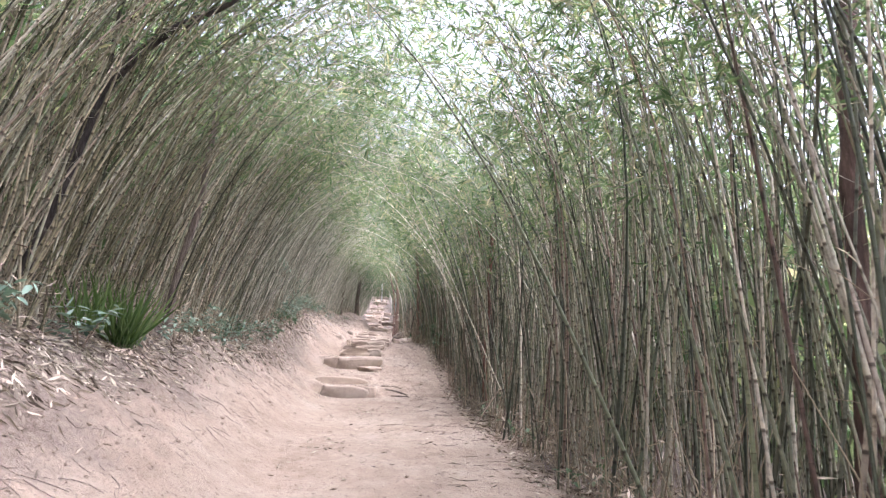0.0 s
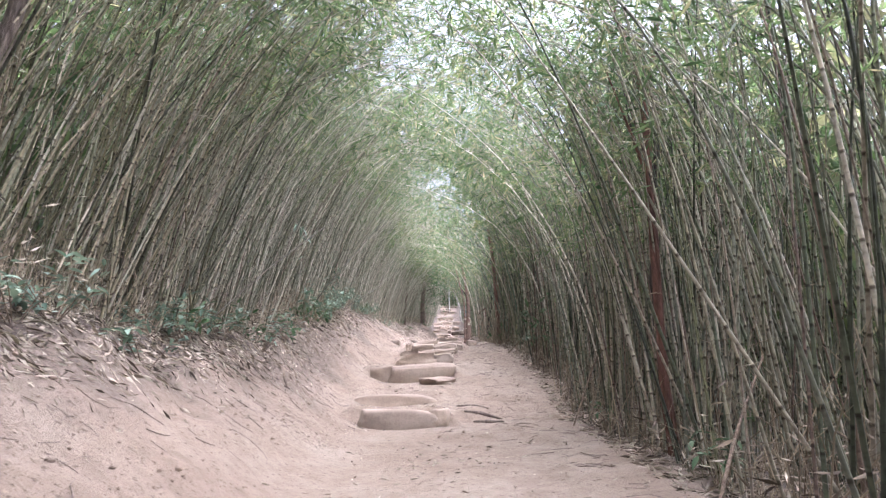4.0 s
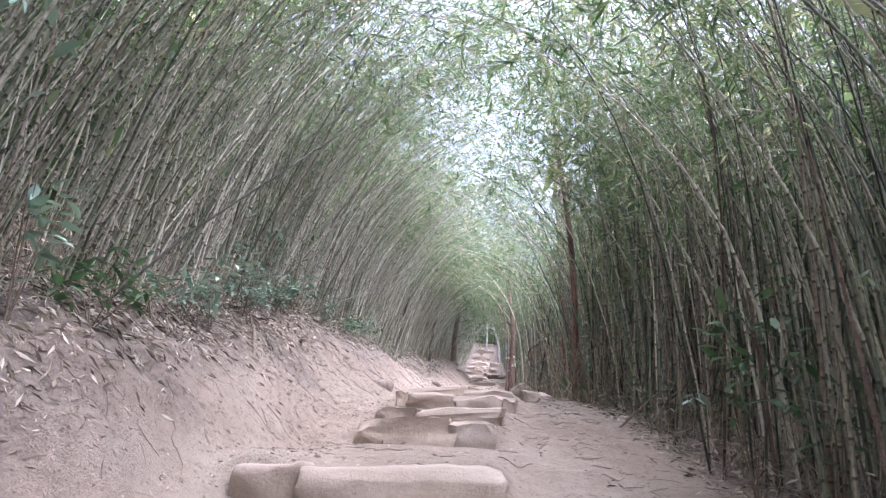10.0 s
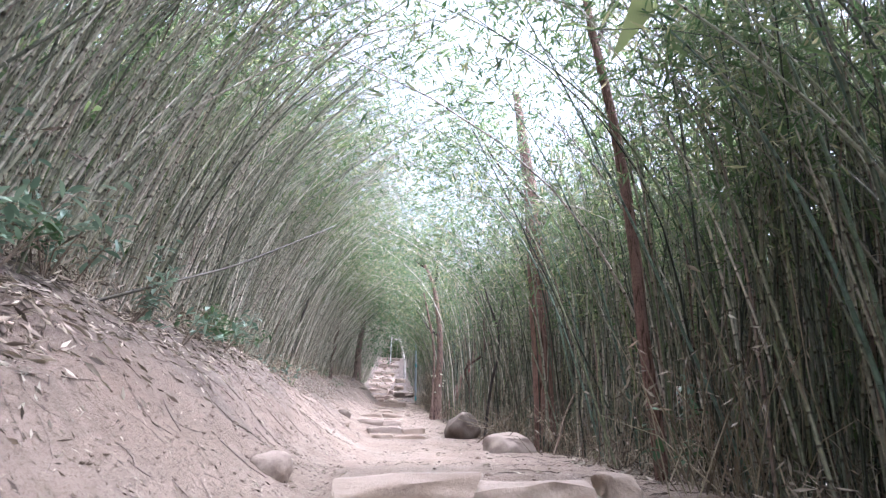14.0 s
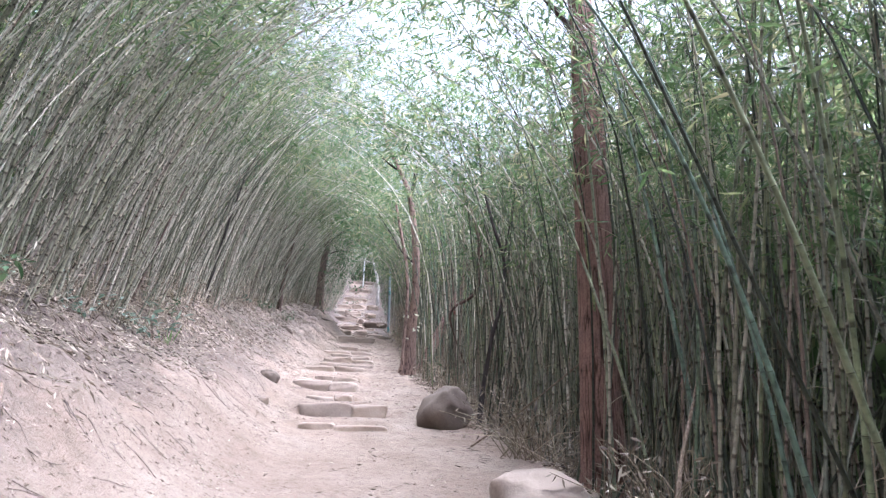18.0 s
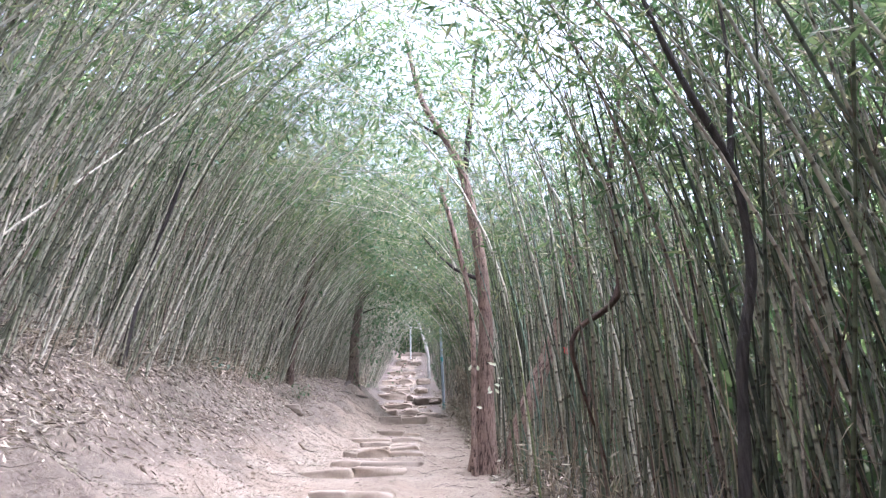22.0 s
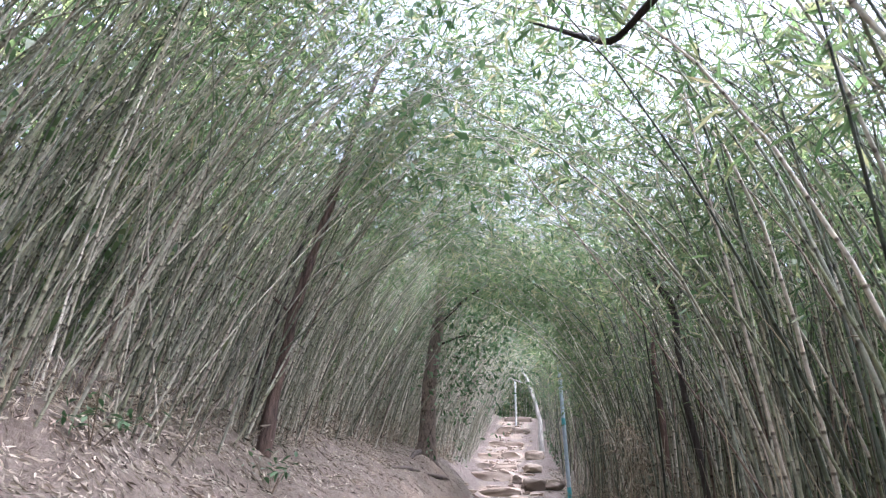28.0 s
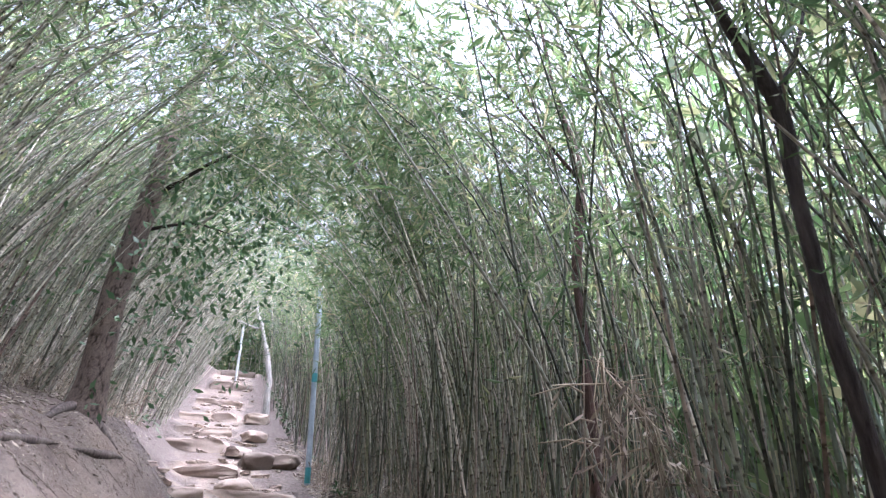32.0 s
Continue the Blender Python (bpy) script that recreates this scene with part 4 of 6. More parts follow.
def furrowed(points, mat, parent, origin, wide=0.034, plate=0.1, depth=0.014):
    """A trunk whose bark stands out in plates."""
    length = sum(math.dist(a[:3], b[:3]) for a, b in zip(points, points[1:]))
    k = int(length / 0.03)
    around = max(6, int(2 * np.pi * points[1][3] / wide))
    sides = 4 * around
    q = curve(points, k)
    for _ in range(60):
        q[1:-1] = 0.25 * q[:-2] + 0.5 * q[1:-1] + 0.25 * q[2:]
    ang, along = np.meshgrid(np.arange(sides) / sides, np.arange(k) * length / k)
    warp = 0.9 * (ridge(ang * 5, along / 0.25, 5, 40) - 0.5)
    u = ang * around + warp
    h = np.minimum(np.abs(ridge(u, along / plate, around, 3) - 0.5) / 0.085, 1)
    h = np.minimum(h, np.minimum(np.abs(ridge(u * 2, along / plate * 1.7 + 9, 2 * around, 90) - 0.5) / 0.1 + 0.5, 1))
    lump = ridge(ang * 4, along / 0.4, 4, 60) - 0.5
    v, f, _ = tubes((q[:, :3] - np.array(origin))[None], q[None, :, 3], sides)
    centre = np.repeat(q[:, :3] - np.array(origin), sides, 0)
    r = np.repeat(q[:, 3], sides)
    out = (v - centre) / r[:, None]
    v = centre + out * (r * (1 + 0.09 * lump.ravel()) + depth * (h.ravel() - 0.6))[:, None]
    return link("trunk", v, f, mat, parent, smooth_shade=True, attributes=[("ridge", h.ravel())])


def crown(points, n, spread, size, parent, mat, origin=(0, 0, 0), name="crown"):
    """Leaves in loose clumps round the given places."""
    c = np.array(points, float)
    at = c[rng.integers(0, len(c), n // 7)] + rng.normal(size=(n // 7, 3)) * spread
    pos = np.repeat(at, 7, 0) + rng.normal(size=(len(at) * 7, 3)) * 0.13
    way = rng.normal(size=pos.shape) + [0, 0, -0.5]
    v, f = blades(pos - np.array(origin), way, rng.uniform(size * 0.6, size * 1.3, len(pos)), 0.2)
    return link(name, v, f, mat, parent)


def tree(label, mat, trunks, branches=(), leaves=(), leaf_count=0, leaf_spread=0.5, leaf_size=0.11, leaf_mat=None, bark=None):
    base = trunks[0][0]
    ob = tagged(new("tree"), label, "tree")
    ob.location = base[:3]
    for pts in trunks:
        if bark:
            furrowed(pts, mat, ob, base[:3], *bark)
        else:
            limb("trunk", pts, mat, ob, 12, origin=base[:3])
    for pts in branches:
        limb("branch", pts, mat, ob, 7, origin=base[:3])
    if leaf_count:
        crown(leaves, leaf_count, leaf_spread, leaf_size, ob, leaf_mat or BROAD, origin=base[:3])
    return ob


def g(x, y, sink=0.12):
    return float(ground_z(x, y)) - sink


tree("slender reddish-brown tree among bamboo at the path edge", RUST_BARK,
     [[(2.28, 2.5, g(2.28, 2.5), 0.055), (2.29, 2.5, 1.5, 0.047), (2.35, 2.5, 2.4, 0.043), (2.37, 2.5, 2.95, 0.042), (2.44, 2.5, 3.8, 0.04), (2.46, 2.55, 4.25, 0.036), (2.3, 2.7, 5.6, 0.025)]],
     [[(2.45, 2.5, 4.0, 0.03), (2.62, 2.45, 4.7, 0.022), (2.9, 2.4, 5.8, 0.012)], [(2.39, 2.5, 3.2, 0.02), (2.2, 2.4, 3.9, 0.012), (2.0, 2.35, 4.6, 0.007)]],
     [(2.3, 2.7, 5.6), (2.9, 2.4, 5.8), (2.0, 2.4, 4.7)], 420, 0.45)
tree("thin dark crooked tree trunk among the bamboo", DARK_BARK,
     [[(2.6, 3.4, g(2.6, 3.4), 0.045), (2.52, 3.35, 1.5, 0.04), (2.55, 3.32, 2.3, 0.036), (2.66, 3.32, 3.2, 0.033), (2.85, 3.3, 4.2, 0.028), (2.8, 3.3, 5.5, 0.015)]],
     [[(2.7, 3.32, 3.4, 0.018), (2.5, 3.2, 4.1, 0.012), (2.45, 3.2, 4.9, 0.007)]], [(2.8, 3.3, 5.5), (2.45, 3.2, 4.9)], 300, 0.4)
tree("dark reddish tree standing in the bamboo edge", RED_BARK,
     [[(3.56, -5.6, g(3.56, -5.6), 0.085), (3.6, -5.6, 0.4, 0.075), (3.74, -5.6, 1.86, 0.07), (3.93, -5.6, 3.5, 0.062), (4.0, -5.6, 5.5, 0.045)]],
     [[(3.9, -5.6, 3.2, 0.03), (4.3, -5.5, 4.3, 0.02), (4.5, -5.4, 5.5, 0.01)]], [(4.0, -5.6, 5.5), (4.5, -5.4, 5.4)], 400, 0.6)
tree("leaning dark tree in the bamboo on the bank", DARK_BARK,
     [[(-3.35, -3.1, g(-3.35, -3.1), 0.08), (-3.1, -3.05, 2.6, 0.07), (-2.87, -3.0, 3.75, 0.064), (-2.74, -3.0, 4.11, 0.06), (-2.38, -3.0, 4.63, 0.05), (-1.5, -3.0, 5.2, 0.035), (-0.9, -3.0, 5.9, 0.02)]],
     [[(-2.8, -3.0, 3.9, 0.03), (-2.75, -3.1, 4.8, 0.02), (-2.5, -3.2, 5.9, 0.01)]], [(-0.9, -3.0, 5.9), (-2.5, -3.2, 5.9)], 380, 0.6)
tree("slim mottled brown tree on the bank among bamboo", GREY_BARK,
     [[(-2.86, 0.0, g(-2.86, 0.0), 0.065), (-2.84, 0, 2.0, 0.062), (-2.75, 0, 2.84, 0.058), (-2.58, 0, 3.4, 0.055), (-2.52, 0, 4.2, 0.05), (-2.42, 0, 6.0, 0.04), (-2.3, 0, 7.6, 0.025)]],
     [[(-2.5, 0, 4.5, 0.024), (-2.1, 0.2, 5.4, 0.016), (-1.9, 0.3, 6.4, 0.008)]], [(-2.3, 0, 7.4), (-1.9, 0.3, 6.4)], 420, 0.6)
tree("straight reddish-brown tree on the path edge", RED_RIDGED,
     [[(1.66, 16, g(1.66, 16), 0.068), (1.63, 16, 3.97, 0.058), (1.6, 16, 4.6, 0.055), (1.61, 16, 5.22, 0.054), (1.58, 16, 6.01, 0.051), (1.52, 16, 6.8, 0.048), (1.35, 16, 8.2, 0.040), (1.2, 16, 10.2, 0.024)]],
     [[(1.4, 16, 7.8, 0.03), (1.8, 16.2, 8.8, 0.018), (2.1, 16.3, 9.9, 0.008)], [(1.3, 16, 8.6, 0.025), (0.8, 16.2, 9.6, 0.015), (0.5, 16.4, 10.4, 0.007)]],
     [(1.2, 16, 10), (2.1, 16.3, 9.8), (0.5, 16.4, 10.3), (1.3, 16.2, 9.2)], 1300, 0.7, bark=(0.026, 0.4, 0.006))
tree("stout reddish-brown tree with fibrous bark on the path edge", RED_RIDGED,
     [[(2.22, 22.2, g(2.22, 22.2), 0.25), (2.21, 22.2, 4.4, 0.215), (2.2, 22.2, 5.0, 0.2), (2.18, 22.2, 5.9, 0.19), (2.15, 22.2, 7.4, 0.175), (2.1, 22.2, 9.0, 0.14), (1.85, 22.2, 11.5, 0.07)]],
     [[(2.15, 22.2, 8.0, 0.05), (2.15 + 0.6, 22.2 + 0.2, 9.3, 0.03), (2.15 + 0.9, 22.2 + 0.4, 10.8, 0.012)], [(2.15 - 0.1, 22.2, 8.8, 0.04), (2.15 - 0.8, 22.2 + 0.3, 10.0, 0.025), (2.15 - 1.2, 22.2 + 0.5, 11.0, 0.01)]],
     [(2.15 - 0.3, 22.2, 11.3), (2.15 + 0.9, 22.2 + 0.4, 10.8), (2.15 - 1.2, 22.2 + 0.5, 10.8), (2.15, 22.2, 9.8)], 2200, 0.9, bark=(0.028, 0.5, 0.009))
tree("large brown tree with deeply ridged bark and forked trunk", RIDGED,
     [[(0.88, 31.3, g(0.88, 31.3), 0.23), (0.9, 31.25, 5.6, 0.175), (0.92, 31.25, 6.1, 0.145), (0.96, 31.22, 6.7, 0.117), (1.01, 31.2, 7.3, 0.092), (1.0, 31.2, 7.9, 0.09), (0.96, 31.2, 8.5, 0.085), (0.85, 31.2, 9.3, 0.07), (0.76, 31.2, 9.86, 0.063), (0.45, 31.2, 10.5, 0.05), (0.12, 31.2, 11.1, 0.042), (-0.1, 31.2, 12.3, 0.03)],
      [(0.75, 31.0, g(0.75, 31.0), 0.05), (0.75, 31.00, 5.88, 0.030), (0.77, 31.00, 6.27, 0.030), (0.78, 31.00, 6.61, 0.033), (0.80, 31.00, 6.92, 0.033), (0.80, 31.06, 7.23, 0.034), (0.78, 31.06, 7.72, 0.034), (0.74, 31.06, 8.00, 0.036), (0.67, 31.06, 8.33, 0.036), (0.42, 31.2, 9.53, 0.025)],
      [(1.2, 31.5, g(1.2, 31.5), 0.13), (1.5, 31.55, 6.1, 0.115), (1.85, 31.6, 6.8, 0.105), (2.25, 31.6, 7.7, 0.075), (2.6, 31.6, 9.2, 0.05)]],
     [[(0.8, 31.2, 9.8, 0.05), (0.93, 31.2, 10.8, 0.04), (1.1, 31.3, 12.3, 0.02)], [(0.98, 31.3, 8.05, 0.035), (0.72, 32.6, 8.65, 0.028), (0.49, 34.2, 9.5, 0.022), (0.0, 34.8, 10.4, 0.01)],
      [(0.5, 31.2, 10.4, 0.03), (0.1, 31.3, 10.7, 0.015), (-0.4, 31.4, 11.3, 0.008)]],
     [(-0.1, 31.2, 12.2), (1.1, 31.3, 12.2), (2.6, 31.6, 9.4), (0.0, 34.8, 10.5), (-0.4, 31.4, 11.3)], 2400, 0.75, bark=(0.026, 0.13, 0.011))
tree("dark bent tree limb rising behind the bamboo", RED_BARK,
     [[(2.35, 30.2, g(2.35, 30.2), 0.016), (1.9, 29.2, 5.6, 0.014), (1.5, 28.25, 6.16, 0.014), (1.45, 28.2, 6.26, 0.028), (1.43, 28.2, 6.45, 0.026), (1.47, 28.2, 6.57, 0.024), (1.6, 28.2, 6.62, 0.024), (1.78, 28.2, 6.67, 0.026), (1.95, 28.2, 6.79, 0.038), (2.06, 28.2, 7.05, 0.036), (1.99, 28.2, 7.28, 0.029), (1.99, 28.2, 7.6, 0.027), (2.01, 28.2, 8.03, 0.026), (2.1, 28.2, 8.5, 0.026), (2.24, 28.2, 8.94, 0.022), (2.3, 28.2, 9.8, 0.012)]],
     [[(2.01, 28.2, 8.0, 0.024), (1.88, 28.2, 8.25, 0.02), (1.76, 28.2, 8.53, 0.017), (1.66, 28.2, 9.2, 0.01)], [(1.99, 28.2, 7.55, 0.016), (2.1, 28.15, 7.66, 0.012), (2.22, 28.1, 7.82, 0.007)]],
     [(2.3, 28.2, 9.8), (1.66, 28.2, 9.2), (2.5, 28.3, 8.6), (2.3, 28.1, 7.9)], 900, 0.5)
tree("dark slim crooked tree at the path edge", DARK_BARK,
     [[(1.62, 25.85, g(1.62, 25.85), 0.044), (1.72, 25.85, 5.1, 0.035), (1.78, 25.85, 5.5, 0.033), (1.84, 25.85, 5.87, 0.031), (1.98, 25.85, 6.2, 0.029), (2.02, 25.85, 6.4, 0.029), (1.99, 25.85, 6.6, 0.028), (2.04, 25.85, 6.8, 0.027), (2.02, 25.85, 7.07, 0.026), (1.92, 25.85, 7.27, 0.025), (1.85, 25.85, 7.46, 0.024), (1.78, 25.85, 7.71, 0.022), (1.62, 25.85, 8.3, 0.018), (1.5, 25.85, 9.4, 0.010)]],
     [[(2.0, 25.85, 7.0, 0.02), (2.15, 25.85, 7.9, 0.014), (2.2, 25.9, 9.0, 0.008)]], [(1.5, 25.85, 9.3), (2.2, 25.9, 9.0)], 500, 0.6)
tree("crooked black-barked tree leaning over from the bamboo", DARK_BARK,
     [[(1.86, 38.8, g(1.86, 38.8), 0.043), (1.82, 38.8, 7.75, 0.037), (1.73, 38.8, 8.6, 0.035), (1.8, 38.8, 9.55, 0.041), (1.56, 38.8, 10.0, 0.033), (1.4, 38.8, 10.3, 0.030), (1.45, 38.8, 10.66, 0.027), (1.25, 38.8, 11.4, 0.022), (1.0, 38.8, 12.6, 0.012)]],
     [[(1.8, 38.8, 9.6, 0.02), (2.0, 38.8, 9.9, 0.014), (2.3, 38.8, 10.6, 0.007)]], [(1.0, 38.8, 12.5), (2.3, 38.8, 10.6)], 380, 0.6)
tree("thin reddish-brown crooked tree behind dry bamboo", RED_BARK,
     [[(1.9, 41.1, g(1.9, 41.1), 0.06), (1.95, 41.1, 8.5, 0.05), (1.93, 41.1, 9.6, 0.042), (2.08, 41.1, 10.5, 0.035), (1.85, 41.1, 11.3, 0.025), (1.7, 41.1, 12.6, 0.012)]],
     [[(2.05, 41.1, 10.4, 0.02), (1.6, 41.1, 10.9, 0.012), (1.1, 41.1, 11.5, 0.006)]], [(1.7, 41.1, 12.4), (1.1, 41.1, 11.5)], 300, 0.5)
tree("dark brown leaning tree on the bank among bamboo", MOSSY_BARK,
     [[(-3.17, 38.5, g(-3.17, 38.5), 0.1), (-3.12, 38.5, 8.46, 0.075), (-2.98, 38.5, 9.7, 0.066), (-2.64, 38.5, 11.4, 0.056), (-2.41, 38.5, 12.6, 0.05), (-2.0, 38.5, 14, 0.03)]],
     [[(-3.0, 38.5, 9.4, 0.02), (-3.4, 38.4, 9.75, 0.013), (-3.9, 38.3, 9.95, 0.007)]], [(-2.0, 38.5, 13.8), (-2.4, 38.5, 12.8)], 500, 0.7)
tree("slim dark tree on the bank among bamboo", DARK_BARK,
     [[(-3.75, 39.2, g(-3.75, 39.2), 0.06), (-3.65, 39.2, 9.0, 0.052), (-3.4, 39.2, 10.3, 0.045), (-3.2, 39.2, 11.5, 0.03)]], [], [(-3.2, 39.2, 11.5)], 200, 0.5)
tree("thin dark leaning tree on the bank among bamboo", DARK_BARK,
     [[(-3.75, 30.6, g(-3.75, 30.6), 0.045), (-3.65, 30.6, 7.6, 0.038), (-3.4, 30.6, 8.8, 0.03), (-3.15, 30.6, 10.0, 0.018)]],
     [[(-3.5, 30.6, 8.4, 0.014), (-3.3, 30.5, 9.2, 0.008), (-3.3, 30.5, 9.8, 0.005)]], [(-3.15, 30.6, 10)], 120, 0.4)
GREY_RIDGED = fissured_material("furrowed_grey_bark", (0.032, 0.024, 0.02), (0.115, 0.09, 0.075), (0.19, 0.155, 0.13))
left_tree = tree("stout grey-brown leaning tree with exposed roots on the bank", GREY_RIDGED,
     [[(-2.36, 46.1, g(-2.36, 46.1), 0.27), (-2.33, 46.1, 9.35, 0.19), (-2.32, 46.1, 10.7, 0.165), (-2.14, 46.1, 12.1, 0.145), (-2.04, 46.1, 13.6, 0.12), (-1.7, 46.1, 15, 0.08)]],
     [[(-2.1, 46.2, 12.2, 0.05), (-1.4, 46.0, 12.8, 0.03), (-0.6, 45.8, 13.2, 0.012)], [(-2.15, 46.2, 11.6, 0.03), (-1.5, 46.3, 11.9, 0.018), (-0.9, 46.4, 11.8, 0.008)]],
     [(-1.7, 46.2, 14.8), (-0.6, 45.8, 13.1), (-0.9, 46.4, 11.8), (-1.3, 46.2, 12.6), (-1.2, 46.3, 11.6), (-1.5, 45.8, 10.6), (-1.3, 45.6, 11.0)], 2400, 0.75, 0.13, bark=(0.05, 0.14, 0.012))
for pts in ([(-2.3, 46.0, 0.1), (-2.05, 45.9, 0.06), (-1.85, 45.8, 0.03)], [(-2.45, 46.0, 0.1), (-2.52, 45.6, 0.06), (-2.55, 45.2, 0.03)]):
    limb("root", [(x, y, float(ground_z(x, y)) - 0.01, r) for x, y, r in pts], GREY_BARK, left_tree, 8, origin=left_tree.location)
tree("pale bare forked tree near the top of the steps", bark_material("pale_bark", (0.25, 0.235, 0.21), (0.5, 0.48, 0.45)),
     [[(0.69, 60, g(0.69, 60), 0.12), (0.66, 60, 12.71, 0.100), (0.54, 60, 13.37, 0.085), (0.33, 60, 14.05, 0.075), (0.16, 60, 14.62, 0.065), (-0.03, 60, 14.96, 0.050), (-0.08, 60, 15.46, 0.02)]],
     [[(0.16, 60, 14.52, 0.045), (0.09, 60, 14.38, 0.035), (-0.70, 60, 14.68, 0.015)]])

# pale-leaved vine on the ridged tree
vine = tagged(new("vine"), "pale cream leaves of a vine hanging on a brown trunk", "vine")
vine.location = (0.95, 31.0, 6.8)
vine_stem = limb("stem", [(0.9, 31.02, 7.1, 0.006), (0.93, 31.0, 6.9, 0.006), (1.0, 30.98, 6.75, 0.005), (1.08, 30.98, 6.5, 0.004), (1.1, 31.0, 6.3, 0.003)], TWIG, vine, 5, origin=vine.location)
limb("stem", [(0.86, 31.0, 6.2, 0.006), (0.85, 31.0, 6.6, 0.006), (0.88, 31.0, 6.95, 0.004)], TWIG, vine, 5, origin=vine.location)
for px, pz, rx in ((0.75, 6.73, -0.5), (0.83, 6.73, 0.1), (1.01, 6.74, 1.4), (0.97, 6.76, 1.2), (1.08, 6.55, 1.5), (1.04, 6.47, 1.3), (0.98, 6.45, -0.2), (1.05, 6.41, 0.7), (0.79, 6.18, 1.4), (0.94, 6.35, 1.9)):
    at = np.array([[px, 30.9, pz]])
    way = np.array([[math.sin(rx), -0.15, -math.cos(rx)]])
    side = np.cross(way[0], [0, -1.0, 0.2])
    side /= np.linalg.norm(side)
    way = way[0] / np.linalg.norm(way[0])
    root = at[0] - np.array(vine.location)
    outline = [(0, 0, 0), (0.04, 0.02, 0.004), (0.085, 0.04, 0.0), (0.122, 0.032, -0.012), (0.145, 0, -0.028), (0.122, -0.032, -0.01), (0.085, -0.04, 0.0), (0.04, -0.02, 0.004), (0.08, 0, -0.012)]
    v = np.array([root + 0.56 * way * a + 0.5 * side * b + np.array([0, -1, 0]) * c for a, b, c in outline])
    link("leaf", v, np.array([(8, k, (k + 1) % 8) for k in range(8)]), PALE, vine_stem)

# ---- posts ----


def paint_material(name, colour, rust=0.25):
    m, nt, b = material(name, 0.55)
    n, fine = noise_tex(nt, 6, 6), noise_tex(nt, 50, 4)
    c = ramp(nt, n.outputs[0], [(0.3, tuple(v * 0.7 for v in colour)), (0.6, colour)])
    r = ramp(nt, fine.outputs[0], [(0.25, (1 - rust,) * 3), (0.5, (1, 1, 1))])
    nt.links.new(mix(nt, 1.0, c.outputs[0], r.outputs[0], "MULTIPLY"), b.inputs["Base Color"])
    return m


def post(label, x, y, top, rad, lean, sections):
    ob = tagged(new("post"), label, "post")
    z0 = g(x, y, 0.1)
    ob.location = (x, y, z0)
    for name, a, b, mat, grow, text in sections:
        k = 5
        t = np.linspace(a, b, k)
        p = np.stack([lean * t * (top - z0), 0 * t, t * (top - z0)], 1)
        v, f, _ = tubes(p[None], np.full((1, k), rad * grow), 14)
        link(name, v, f, mat, ob, text, smooth_shade=True)
    cap = bmesh.new()
    bmesh.ops.create_uvsphere(cap, u_segments=14, v_segments=6, radius=rad)
    cap.transform(Matrix.Translation((lean * (top - z0), 0, top - z0)) @ Matrix.Scale(0.35, 4, (0, 0, 1)))
    part("cap", cap, sections[0][3], ob)
    return ob


BLUE_WHITE = paint_material("pale_blue_paint", (0.29, 0.345, 0.385))
TEAL = paint_material("teal_paint", (0.06, 0.26, 0.28))
WHITE = paint_material("white_paint", (0.55, 0.57, 0.57))
post("weathered pale blue post with teal bands beside the path", 1.18, 51.1, 12.9, 0.06, -0.022,
     [("pole", 0, 1, BLUE_WHITE, 1.0, "pale blue painted pole"), ("band", 0.5, 0.545, TEAL, 1.04, "teal band"), ("band", 0.03, 0.1, TEAL, 1.04, "teal band")])
post("slim white post at the top of the steps", -0.41, 64, 15.64, 0.05, 0.0, [("pole", 0, 1, WHITE, 1.0, "white painted pole")])

# ---- shrubs, grass and dry sprays ----


def broad_blades(at, way, size, width):
    """Broad leaves with a folded midrib and a drooping tip, six-sided."""
    n = len(at)
    way = way / (np.linalg.norm(way, axis=1, keepdims=True) + 1e-9)
    side = np.cross(way, [0, 0, 1.0]) + 0.2 * rng.normal(size=(n, 3))
    side /= np.linalg.norm(side, axis=1, keepdims=True) + 1e-9
    up = np.cross(side, way)
    s, w = size[:, None], (size * width)[:, None]
    a, b = at + way * s * 0.3 + up * s * 0.04, at + way * s * 0.66
    verts = np.stack([at, a + side * w, b + side * w * 0.8, at + way * s - up * s * 0.15, b - side * w * 0.8, a - side * w, a - up * w * 0.35, b - up * w * 0.35], 1)
    k = 8 * np.arange(n)[:, None]
    quads = np.concatenate([k + [0, 6, 1, 1], k + [6, 7, 2, 1], k + [7, 3, 2, 2], k + [0, 5, 6, 6], k + [6, 5, 4, 7], k + [7, 4, 3, 3]])
    tris = np.concatenate([quads[:, [0, 1, 2]], quads[:, [0, 2, 3]]])
    tris = tris[(tris[:, 0] != tris[:, 1]) & (tris[:, 1] != tris[:, 2]) & (tris[:, 0] != tris[:, 2])]
    return verts.reshape(-1, 3), tris


